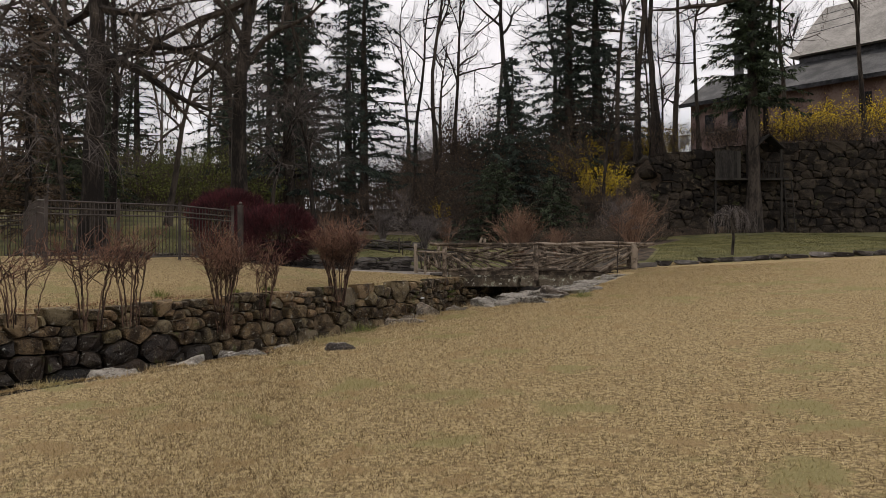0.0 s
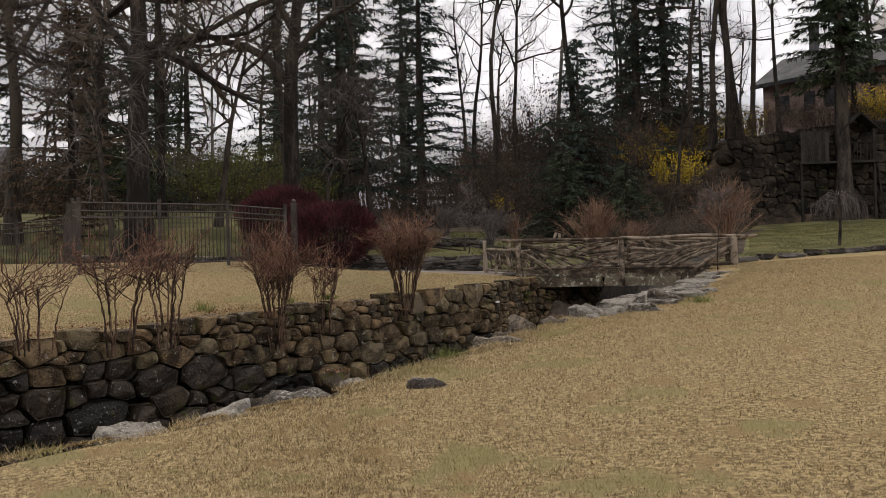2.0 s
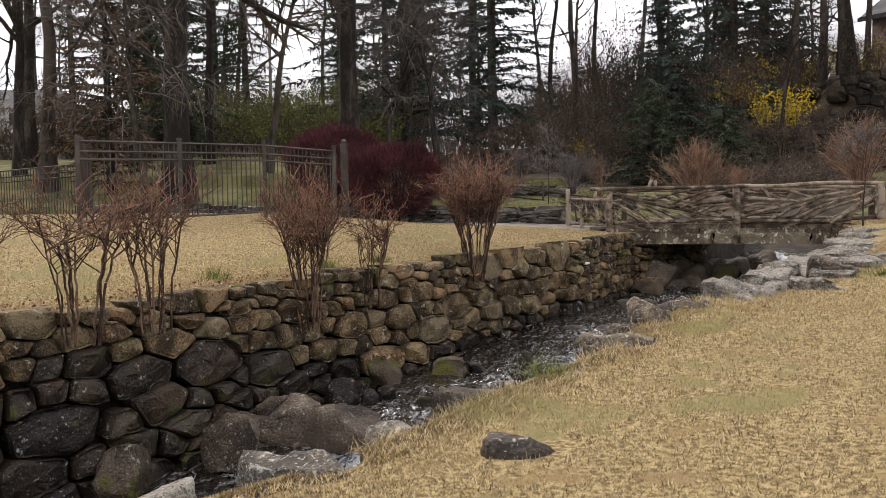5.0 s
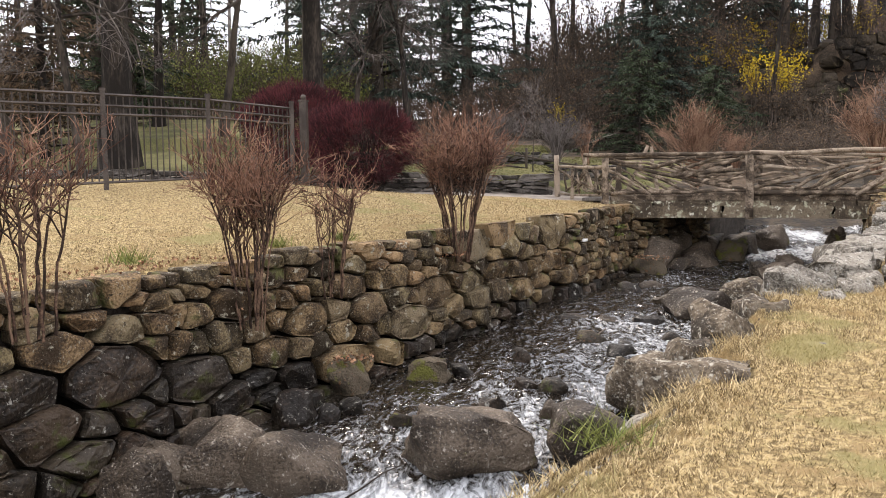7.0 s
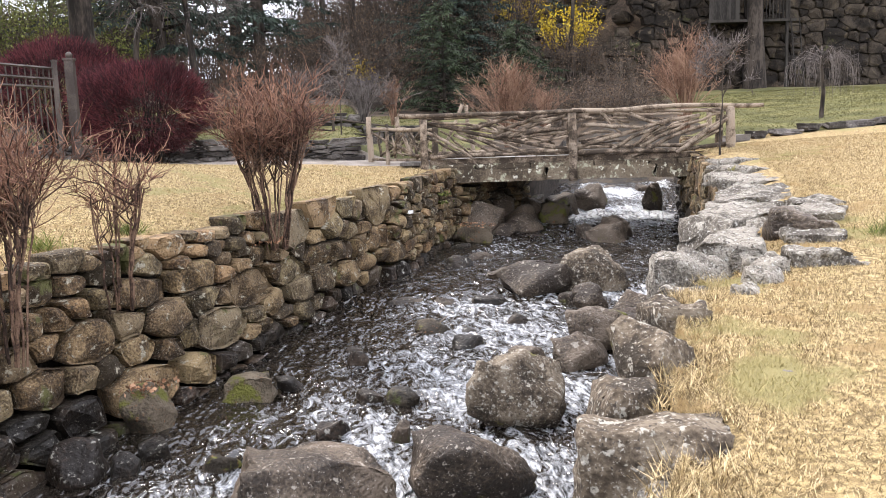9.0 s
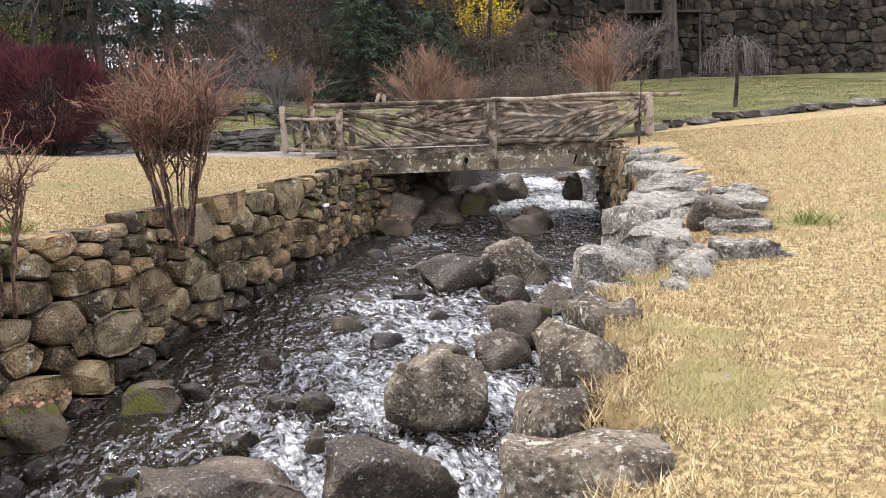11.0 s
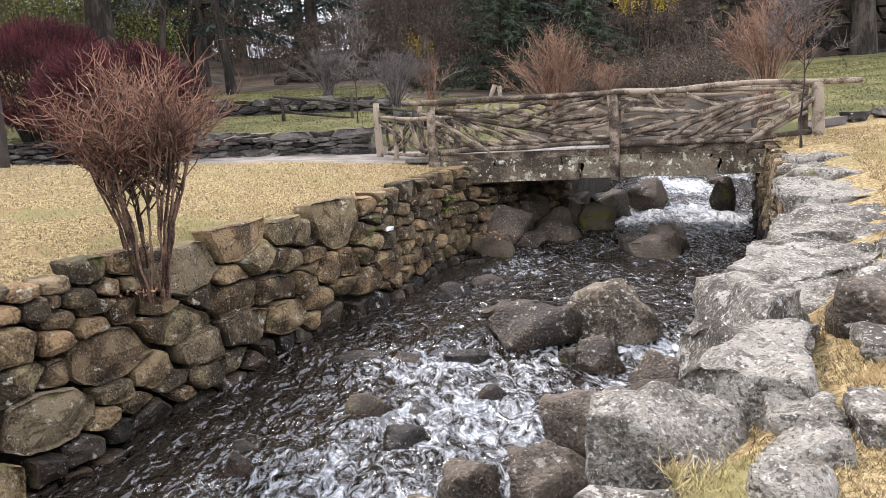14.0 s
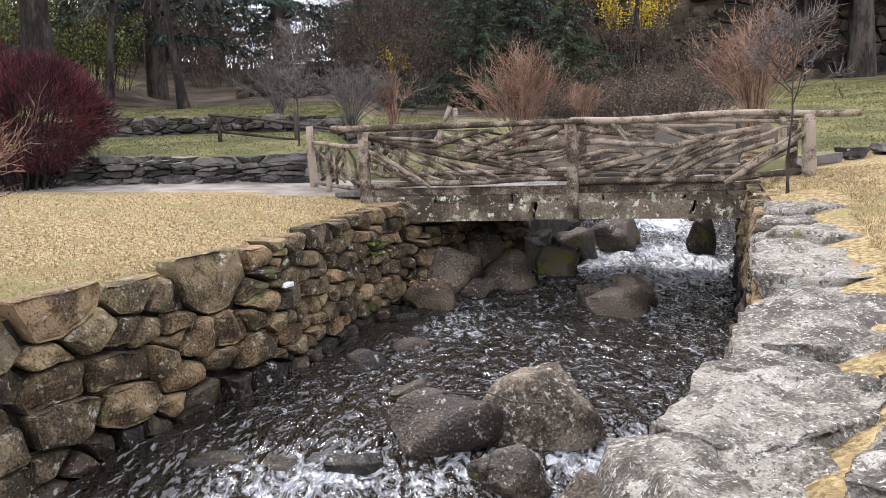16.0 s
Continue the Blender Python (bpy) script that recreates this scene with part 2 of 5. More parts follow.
PALEROOF = mat("pale_roof", [(0.195, 0.1885, 0.1755), (0.26, 0.2503, 0.234), (0.325, 0.312, 0.2925)], 0.5, 0.85, 0.2, 6)
DARKGLASS = mat("dark_glazing", [(0.01, 0.011, 0.012), (0.02, 0.02, 0.022), (0.04, 0.04, 0.045)], 2, 0.15, 0, 10)
POLEWOOD = mat("pole_wood", [(0.05, 0.042, 0.036), (0.09, 0.075, 0.062), (0.14, 0.12, 0.10)], 2, 0.95, 0.4, 20, stretch=(1, 1, 0.2))
WHITEPAINT = mat("white_siding", [(0.55, 0.55, 0.54), (0.68, 0.68, 0.66), (0.78, 0.78, 0.76)], 1, 0.7, 0.1, 12)
GREYBOARD = mat("weathered_board", [(0.014, 0.012, 0.0105), (0.026, 0.023, 0.02), (0.042, 0.038, 0.033)], 2, 0.95, 0.5, 30, stretch=(1, 1, 0.2), per_piece=0.3)
DARKBOARD = mat("dark_board", [(0.012, 0.010, 0.0085), (0.024, 0.021, 0.018), (0.04, 0.036, 0.031)], 2, 0.95, 0.5, 30, stretch=(1, 1, 0.2), per_piece=0.3)
HUTWOOD = mat("grey_board", [(0.10, 0.09, 0.08), (0.18, 0.165, 0.15), (0.28, 0.26, 0.24)], 2, 0.95, 0.5, 30, stretch=(1, 1, 0.2), per_piece=0.3)


def water_material():
    """Clear brown stream water, glossy, with white foam where it runs fast (the mesh attribute 'rush') and a silvery
    sky sheen painted into the same pattern.
    """
    m = bpy.data.materials.new("stream_water")
    m.use_nodes = True
    n, l = m.node_tree.nodes, m.node_tree.links
    b = n["Principled BSDF"]
    b.inputs["Roughness"].default_value, b.inputs["IOR"].default_value = 0.06, 1.6
    geo, mp = n.new("ShaderNodeNewGeometry"), n.new("ShaderNodeMapping")
    mp.inputs["Rotation"].default_value = (0, 0, radians(28))
    mp.inputs["Scale"].default_value = (1.0, 0.5, 1.0)
    l.new(geo.outputs["Position"], mp.inputs["Vector"])
    foam_sheen, ripple, att = n.new("ShaderNodeTexNoise"), n.new("ShaderNodeTexNoise"), n.new("ShaderNodeAttribute")
    att.attribute_name = "rush"
    foam_sheen.inputs["Scale"].default_value, foam_sheen.inputs["Detail"].default_value, foam_sheen.inputs["Roughness"].default_value = 7.5, 11, 0.72
    foam_sheen.inputs["Distortion"].default_value = 1.3
    ripple.inputs["Scale"].default_value, ripple.inputs["Detail"].default_value, ripple.inputs["Distortion"].default_value = 6.5, 1.2, 0.7
    l.new(mp.outputs["Vector"], foam_sheen.inputs["Vector"])
    l.new(mp.outputs["Vector"], ripple.inputs["Vector"])
    both = n.new("ShaderNodeMath")
    both.operation = "MULTIPLY_ADD"
    l.new(att.outputs["Fac"], both.inputs[0])
    both.inputs[1].default_value = 0.30
    l.new(foam_sheen.outputs["Fac"], both.inputs[2])
    mr = n.new("ShaderNodeMapRange")
    # The low threshold spreads pale grey past the froth, painting the sky's reflection.
    mr.inputs["From Min"].default_value, mr.inputs["From Max"].default_value = 0.575, 0.95
    l.new(both.outputs[0], mr.inputs["Value"])
    mx = n.new("ShaderNodeMix")
    mx.data_type = "RGBA"
    mx.inputs["A"].default_value, mx.inputs["B"].default_value = (0.017, 0.0135, 0.010, 1), (0.74, 0.78, 0.82, 1)
    l.new(mr.outputs["Result"], mx.inputs["Factor"])
    l.new(mx.outputs["Result"], b.inputs["Base Color"])
    rr = n.new("ShaderNodeMapRange")
    rr.inputs["To Min"].default_value, rr.inputs["To Max"].default_value = 0.06, 0.6
    l.new(mr.outputs["Result"], rr.inputs["Value"])
    l.new(rr.outputs["Result"], b.inputs["Roughness"])
    bp = n.new("ShaderNodeBump")
    bp.inputs["Strength"].default_value, bp.inputs["Distance"].default_value = 1.0, 0.20
    chop, waves = n.new("ShaderNodeTexNoise"), n.new("ShaderNodeMath")
    chop.inputs["Scale"].default_value, chop.inputs["Detail"].default_value = 19, 1.0
    waves.operation = "MULTIPLY_ADD"
    waves.inputs[1].default_value = 0.30
    l.new(mp.outputs["Vector"], chop.inputs["Vector"])
    l.new(chop.outputs["Fac"], waves.inputs[0])
    l.new(ripple.outputs["Fac"], waves.inputs[2])
    l.new(waves.outputs[0], bp.inputs["Height"])
    force = n.new("ShaderNodeMapRange")
    force.inputs["To Min"].default_value, force.inputs["To Max"].default_value = 0.68, 1.0
    l.new(att.outputs["Fac"], force.inputs["Value"])
    l.new(force.outputs["Result"], bp.inputs["Strength"])
    l.new(bp.outputs["Normal"], b.inputs["Normal"])
    return m


WATER = water_material()


# ---- mesh helpers ----
def mesh(name, verts, faces, material, smooth=False):
    me = bpy.data.meshes.new(name)
    me.from_pydata([tuple(v) for v in verts], [], faces)
    me.materials.append(material)
    if smooth:
        me.shade_smooth()
    return me


def part(name, bm, material, parent=None, label="", smooth=False):
    """Links a bmesh, a mesh, or (verts, faces) as one object under its thing."""
    if isinstance(bm, tuple):
        me = mesh(name, bm[0], bm[1], material, smooth)
    elif isinstance(bm, bpy.types.Mesh):
        me = bm
    else:
        me = bpy.data.meshes.new(name)
        bm.to_mesh(me)
        bm.free()
        me.materials.append(material)
        if smooth:
            me.shade_smooth()
    ob = new(name, me)
    if parent:
        ob.parent = parent
    if label:
        ob["label"] = label
    return ob


def thing(name, label, category, at=(0, 0, 0), group="", kind="", turn=0.0):
    ob = new(name)
    ob.empty_display_size = 0.1
    ob.matrix_basis = pose(*at, 0, 0, turn)
    return tagged(ob, label, category, group, kind)


def box(x0, x1, y0, y1, z0, z1, bevel=0.0):
    bm = bmesh.new()
    bmesh.ops.create_cube(bm, size=1, matrix=Matrix.Translation(((x0 + x1) / 2, (y0 + y1) / 2, (z0 + z1) / 2)) @ Matrix.Diagonal((x1 - x0, y1 - y0, z1 - z0, 1)))
    if bevel:
        bmesh.ops.bevel(bm, geom=bm.edges[:], offset=bevel, segments=2, affect="EDGES")
    return bm


class Tubes:
    """Gathers tapering round tubes along paths."""

    def __init__(self):
        self.v, self.f = [], []

    def add(self, pts, radii, sides=5, cap=True):
        base, n = len(self.v), len(pts)
        for i in range(n):
            d = (pts[min(i + 1, n - 1)] - pts[max(i - 1, 0)]).normalized()
            a = d.cross(Vector((0.31, 0.17, 0.93)) if abs(d.z) < 0.9 else Vector((1, 0.2, 0))).normalized()
            b = d.cross(a)
            for k in range(sides):
                w = 2 * math.pi * k / sides
                self.v.append(pts[i] + (a * math.cos(w) + b * math.sin(w)) * radii[i])
        for i in range(n - 1):
            for k in range(sides):
                p, q = base + i * sides + k, base + i * sides + (k + 1) % sides
                self.f.append((p, q, q + sides, p + sides))
        if cap:
            self.f.append(tuple(range(base + sides - 1, base - 1, -1)))
            self.f.append(tuple(range(base + (n - 1) * sides, base + n * sides)))

    def done(self):
        return self.v, self.f


def rnd(a, b):
    return random.uniform(a, b)


def rnd_dir():
    return Vector((random.gauss(0, 1), random.gauss(0, 1), random.gauss(0, 1))).normalized()


def rough_block(w, d, h, cuts=3, jag=0.06, round_off=0.35, seed=0.0, facets=0):
    """A stone: a box drawn in at its corners and roughened."""
    bm = bmesh.new()
    bmesh.ops.create_cube(bm, size=2)
    bmesh.ops.subdivide_edges(bm, edges=bm.edges[:], cuts=cuts, use_grid_fill=True)
    for v in bm.verts:
        c = v.co.copy()
        c = c.lerp(c.normalized() * 1.15, round_off)
        c += Vector(noise.noise_vector(c * 0.9 + Vector((seed, seed * 1.7, 3.1)))) * jag * 3.2
        c += Vector(noise.noise_vector(c * 2.6 + Vector((seed * 2.3, 1.1, seed)))) * jag
        for k in range(facets):
            q = Vector(noise.noise_vector((seed * 1.3 + k * 5.7, k * 2.9, seed))).normalized()
            over = c.dot(q) - (0.70 + 0.07 * (k % 4))
            if over > 0:
                c -= q * over * 0.9
        c += Vector(noise.noise_vector(c * 5.5 + Vector((seed, 4.2, seed * 0.7)))) * jag * 0.35
        v.co = c
    for axis, size in enumerate((w, d, h)):
        low, high = min(v.co[axis] for v in bm.verts), max(v.co[axis] for v in bm.verts)
        for v in bm.verts:
            v.co[axis] = ((v.co[axis] - low) / (high - low) - 0.5) * size
    return bm


# ---- the lie of the land ----
L_Y, L_X = (-20, 2, 8, 11, 14.2, 18, 20, 22.6, 25.4, 28.5, 30, 31.5, 34, 38), (-21, -12, -9.5, -8.35, -6.95, -5.25, -4.1, -2.55, -1.05, 0.1, 1.5, 2.8, 3.9, 5.2)
R_Y, R_X = (-20, 2, 6, 9.1, 10, 11, 12.6, 13.4, 14, 15, 16.6, 18.2, 20, 23.5, 26, 28, 32, 38), (-17, -9.0, -6.6, -4.55, -3.45, -2.55, -1.65, -1.2, -0.85, -0.5, 0.2, 1.3, 2.25, 3.65, 4.55, 5.1, 6.5, 8.2)
W_Y, W_Z = (-20, 12, 15.5, 17, 18, 19.5, 21, 22.4, 23.4, 28, 30, 31.5, 34, 38), (-2.0, -1.55, -1.42, -1.2, -1.1, -0.98, -0.92, -0.86, -0.72, -0.68, -0.5, -0.35, -0.1, 0.2)


def left_x(y):
    return float(np.interp(y, L_Y, L_X))


def right_x(y):
    return float(np.interp(y, R_Y, R_X))


def water_z(y):
    return float(np.interp(y, W_Y, W_Z))


def smooth(a, b, v):
    t = min(1.0, max(0.0, (v - a) / (b - a)))
    return t * t * (3 - 2 * t)


def kerb_y(x):
    return float(np.interp(x, (5.5, 7, 9, 12, 16, 30), (28.3, 29.0, 29.9, 30.3, 30.0, 28.0)))


def bank_y(x):
    return 50.5 - 0.02 * max(0.0, x - 12)


def ground_z(x, y):
    xl, xr = left_x(y), right_x(y)
    yy = min(max(y, -30), 32)
    if x < (xl + xr) / 2:
        d = max(0.0, xl - x)
        z = 0.25 + 0.0175 * yy + (0.11 - 0.075 * smooth(25.5, 31, y)) * min(d, 7) + 0.01 * max(0.0, min(d, 40) - 7)
        z += 0.42 * smooth(31.55, 31.75, y) * smooth(0.3, -0.6, x - xl) * smooth(-1.0, -1.6, x)
        z += 0.32 * smooth(36.6, 36.9, y) * smooth(0.0, -1.0, x - xl)
        z += 0.065 * max(0.0, min(y, 48) - 32) + 1.1 * smooth(29, 46, y) * smooth(-8, -13, x)
    else:
        z = 0.03 * min(max(y, -30), 30) + 0.04 * min(max(x, -6), 18) + 0.1 * smooth(0, 0.15, y - kerb_y(x)) * smooth(4.5, 6, x)
        z -= 0.11 * smooth(0.85, 0.25, x - xr) * smooth(16.2, 17.5, y) * smooth(26, 24.5, y)
        z += 0.055 * max(0.0, min(y, 50.5) - 30)
    rise = float(np.interp(x, (-40, -12, -3, 3, 9, 12, 20, 40), (1.5, 1.2, 1.8, 2.8, 4.0, 4.7, 5.2, 5.5)))
    wide = float(np.interp(x, (-40, -3, 5, 10, 12), (14, 9, 8, 6, 0.5)))
    start = bank_y(x) if x >= 12 else float(np.interp(x, (-40, -6, 3, 10, 12), (49, 47, 47.5, 48.5, 50.5)))
    z += rise * smooth(start, start + wide, y) + 0.02 * max(0.0, min(y, 120) - 55)
    z += 0.02 * noise.noise((x * 0.5, y * 0.5, 0)) + 0.12 * noise.noise((x * 0.15, y * 0.15, 5)) * smooth(36, 50, y)
    return z


def zone(x, y):
    """0 straw lawn, 1 green lawn, 2 leaf litter, 3 path."""
    wob = 0.5 * noise.noise((x * 0.4, y * 0.4, 2))
    if 31.15 < y < 47 and left_x(y) - 2.2 < x < right_x(y) + 0.7 + 0.5 * max(0.0, y - 40):
        return 2
    if x < left_x(y):
        if 29.75 < y + 0.06 * x + 0.2 * wob < 31.6 and x > -16:
            return 3
        if y > (42 if x > -10 else 51) + wob * 2:
            return 2
        if y > 27.1 and x < -6.6 or y > 31.5:
            return 1
        return 0
    if y > bank_y(x) - 0.5 + 0.6 * wob or (x < 11 and y > 43 + 0.5 * x + wob):
        return 2
    return 1 if y > kerb_y(x) else 0


def build_ground():
    rows = list(np.arange(-14, 0, 1.0)) + list(np.arange(0, 50, 0.33)) + list(np.arange(50, 90, 2.0)) + [100, 130, 180, 260, 400, 700, 1200]
    rows = [-900, -300, -90, -40, -24] + rows
    near = [0.0, 0.12, 0.3, 0.55] + list(np.arange(0.85, 24, 0.4)) + [26, 29, 33, 38, 45, 60, 90, 160, 320, 700, 1400]
    across = [-d for d in reversed(near)]
    verts, faces, which = [], [], []
    for y in rows:
        xl, xr = left_x(y), right_x(y)
        open_ = 1.0 - smooth(33, 38, y)
        for d in across:
            x = xl + d - 0.1
            verts.append((x, y, ground_z(x, y) - (0.07 if d > -0.2 else 0.0)))
        for x in (xl - 0.08, xl + (xr - xl) * 0.2, (xl + xr) / 2, xl + (xr - xl) * 0.8, xr + 0.08):
            top = ground_z(x, y)
            verts.append((x, y, top + (water_z(y) - 0.35 + 0.1 * noise.noise((x, y, 1)) - top) * open_))
        for d in near:
            x = xr + d + 0.1
            verts.append((x, y, ground_z(x, y) - (0.06 if d < 0.2 else 0.0)))
    n, m = len(across) + 5 + len(near), len(across)
    for i in range(len(rows) - 1):
        for k in range(n - 1):
            a = i * n + k
            faces.append((a, a + 1, a + n + 1, a + n))
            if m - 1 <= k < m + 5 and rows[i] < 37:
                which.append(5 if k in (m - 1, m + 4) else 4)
            else:
                c = [(verts[a][j] + verts[a + n + 1][j]) / 2 for j in (0, 1)]
                which.append(zone(*c))
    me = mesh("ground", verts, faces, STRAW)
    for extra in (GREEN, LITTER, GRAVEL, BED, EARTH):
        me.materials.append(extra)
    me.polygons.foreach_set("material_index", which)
    me.shade_smooth()
    return tagged(new("ground", me), "dormant straw-coloured lawn with a stream channel cut through", "ground", kind="structure")


ground = build_ground()


RAPIDS = ((14.2, 1.3, 0.5), (16.3, 0.6, 1.5), (17.6, 0.8, 0.75), (19.6, 1.2, 0.55), (21.3, 0.9, 0.6), (22.7, 0.45, 1.05), (25.0, 1.5, 0.2), (27.4, 1.4, 0.4), (30.2, 1.5, 1.25), (33.0, 1.6, 1.2))


def build_water():
    verts, faces, rush = [], [], []
    rows = np.concatenate([np.arange(-14, 6, 0.6), np.arange(6, 37.5, 0.055)])
    cols = 84
    for y in rows:
        xl, xr = left_x(y) - 0.05, right_x(y) + 0.05
        fast = max(k * math.exp(-((y - c) / w) ** 2) for c, w, k in RAPIDS)
        for k in range(cols + 1):
            f = k / cols
            x = xl + (xr - xl) * f
            edge = smooth(0.12, 0.24 if y > 24 else 0.45, f) * smooth(1, 0.9, f)
            here = fast * edge * (0.62 + 0.85 * noise.noise((x * 0.9, y * 0.6, 7)))
            z = water_z(y) + (0.035 + 0.09 * here) * noise.noise((x * 2.4, y * 1.5, 3)) + 0.022 * noise.noise((x * 6, y * 4, 9)) + 0.010 * noise.noise((x * 14, y * 10, 2)) + 0.03 * here * noise.noise((x * 6, y * 5, 4))
            verts.append((x, y, z))
            # Lifts rush over this whole reach: broken water plus painted silver sheen.
            riffle_sheen = smooth(13.5, 15, y) * smooth(23.6, 23.0, y) * smooth(0.18, 0.45, f)
            rush.append(max(0.0, here, riffle_sheen * (0.34 + 0.42 * noise.noise((x * 1.7, y * 0.9, 21)))))
    for i in range(len(rows) - 1):
        for k in range(cols):
            a = i * (cols + 1) + k
            faces.append((a, a + 1, a + cols + 2, a + cols + 1))
    me = mesh("stream_water", verts, faces, WATER, True)
    me.attributes.new("rush", "FLOAT", "POINT").data.foreach_set("value", rush)
    return tagged(new("stream_water", me), "clear shallow stream running over stones with white riffles and painted sky sheen", "water", kind="structure")


build_water()


# ---- stone walls ----
def stone_set(material, count, cuts=2, jag=0.09, round_off=0.25):
    made = []
    for k in range(count):
        bm = rough_block(1, 1, 1, cuts, jag, round_off, 3.7 * k + len(material.name), 2)
        me = bpy.data.meshes.new("stone")
        bm.to_mesh(me)
        bm.free()
        me.materials.append(material)
        made.append(me)
    return made


def clip(poly, nx, nz, limit):
    """The part of a convex outline on which nx * x + nz * z stays under the limit."""
    kept = []
    for i, p in enumerate(poly):
        q = poly[(i + 1) % len(poly)]
        a, b = nx * p[0] + nz * p[1] - limit, nx * q[0] + nz * q[1] - limit
        if a <= 0:
            kept.append(p)
        if a * b < 0:
            f = a / (a - b)
            kept.append((p[0] + (q[0] - p[0]) * f, p[1] + (q[1] - p[1]) * f))
    return kept


def fieldstone(poly, deep, rng, seed):
    """One rubble stone from its outline on the wall face: worn corners, a bulging, tilted and pitted front."""
    cx, cz = sum(p[0] for p in poly) / len(poly), sum(p[1] for p in poly) / len(poly)
    ring = []
    for i, p in enumerate(poly):
        q = poly[(i + 1) % len(poly)]
        length = math.hypot(q[0] - p[0], q[1] - p[1])
        cut = min(0.2, 0.022 / max(length, 0.01))
        steps = max(1, int(length / 0.09))
        for k in range(steps + 1):
            f = cut + (1 - 2 * cut) * k / steps
            ring.append((p[0] + (q[0] - p[0]) * f - cx, p[1] + (q[1] - p[1]) * f - cz))
    reach = max(0.05, min(math.hypot(*p) for p in ring))
    gap, bulge = rng.uniform(0.003, 0.014), rng.uniform(0.02, 0.05)
    planes = [(rng.normal(0, 0.30), rng.normal(0, 0.34), bulge + rng.uniform(0.0, 0.3) * reach) for k in range(4)] + [(rng.normal(0, 0.06), rng.normal(-0.04, 0.08), bulge)]
    verts, faces, n = [], [], len(ring)
    edge = min(0.25, 0.022 / reach)
    for scale, out in ((0.9, -deep), (1.0, -0.07), (1 - edge * 0.3, -0.012), (1 - edge, 1.0), (0.74, 1.0), (0.42, 1.0)):
        for x, z in ring:
            f = scale * max(0.5, 1 - gap / math.hypot(x, z))
            x, z = x * f, z * f
            wob = Vector(noise.noise_vector((x * 6 + seed, z * 6, seed * 1.7))) * 0.02 + Vector(noise.noise_vector((x * 15, z * 15 + seed, seed))) * 0.012
            if out == 1.0:
                face = min(px * x + pz * z + p0 for px, pz, p0 in planes)
                verts.append((x + wob.x, -(max(-0.05, face) + wob.y * 1.3 - (0.012 if scale > 0.8 else 0.0)), z + wob.z))
            elif out > -deep:
                verts.append((x + wob.x, -(out + wob.y), z + wob.z))
            else:
                verts.append((x, -out, z))
    verts.append((0, -min(p[2] for p in planes), 0))
    for r in range(5):
        for k in range(n):
            a, b = r * n + k, r * n + (k + 1) % n
            faces.append((a, b, b + n, a + n))
    faces += [(5 * n + k, 5 * n + (k + 1) % n, 6 * n) for k in range(n)]
    return cx, cz, verts, faces


def rubble(parent, line, start, end, top, foot, size, seed, lean, wet, middle, aspect=1.75, deep=0.30, dry=None):
    """Dry-laid rubble: stones of uneven size packed over the face of line(s) -> (x, y, turn in degrees), size(s, depth)
    high; those within wet(s) of the foot take the dark wet and shaded stone.
    """
    rng = np.random.default_rng(seed)
    low = max(top(v) - foot(v) for v in np.linspace(start, end, 20)) + 0.3
    made = np.empty((0, 3))
    for k in range(16000):
        at, down = rng.uniform(start, end), rng.uniform(0, low)
        tall = size(at, 0.05 if down < 0.3 else down)
        down = max(0.3 * tall, round(down / tall - 0.5) * tall + 0.5 * tall + rng.normal(0, 0.13) * tall)
        r = tall * rng.choice((0.45, 0.8, 1.05, 1.45))
        if len(made):
            far = np.hypot(made[:, 0] - at / aspect, made[:, 1] - down)
            if (far < 0.44 * (made[:, 2] + r)).any():
                continue
        made = np.vstack([made, (at / aspect, down, r)])
    stones = []
    for a, u, r in made:
        ceil = rng.uniform(-0.07, 0.03)
        poly = [(a - 1.2 * r, u - r), (a + 1.2 * r, u - r), (a + 1.2 * r, u + r), (a - 1.2 * r, u + r)]
        poly = clip(poly, 0, -1, -ceil)
        for b, v, q in made[(np.abs(made[:, 0] - a) < 2.5 * r + 0.3) & (np.abs(made[:, 1] - u) < 2.5 * r + 0.3)]:
            if (b, v) != (a, u) and len(poly) > 2:
                poly = clip(poly, 2 * (b - a), 2 * (v - u), b * b + v * v - a * a - u * u - (q * q - r * r) * 0.25)
        if len(poly) < 3:
            continue
        tops = top(a * aspect)
        poly = [(x * aspect, -z) for x, z in poly]
        cx, cz, verts, faces = fieldstone(poly, deep, rng, float(rng.uniform(0, 60)))
        if tops + cz < foot(cx) - 0.3:
            continue
        x, y, turn = line(min(max(cx, start), end))
        out = 0.05 + lean(cx) * -cz / 1.4 + rng.uniform(-0.055, 0.045)
        m = pose(x + math.sin(radians(turn)) * out, y - math.cos(radians(turn)) * out, tops + cz, 0, 0, turn)
        stones.append((abs(cx - middle), verts, faces, m, tops + cz < foot(cx) + wet(cx)))
    stones.sort(key=lambda e: e[0])
    rest = {False: ([], []), True: ([], [])}
    for k, (far, verts, faces, m, damp_shade) in enumerate(stones):
        if k < 300:
            ob = part("stone", (verts, faces), dry or (WET_SHADE if damp_shade else STONE), parent)
            ob.matrix_basis = m
        else:
            v, f = rest[damp_shade]
            base = len(v)
            v += [m @ Vector(p) for p in verts]
            f += [[base + i for i in face] for face in faces]
    for damp_shade, (v, f) in rest.items():
        if v:
            part("stone_rest", (v, f), dry or (WET_SHADE_REST if damp_shade else STONE_REST), parent)["kind"] = "stuff"


def left_line(s):
    a, b = left_x(s - 0.4), left_x(s + 0.4)
    return left_x(s) + 0.02, s, math.degrees(math.atan2(0.8, b - a))


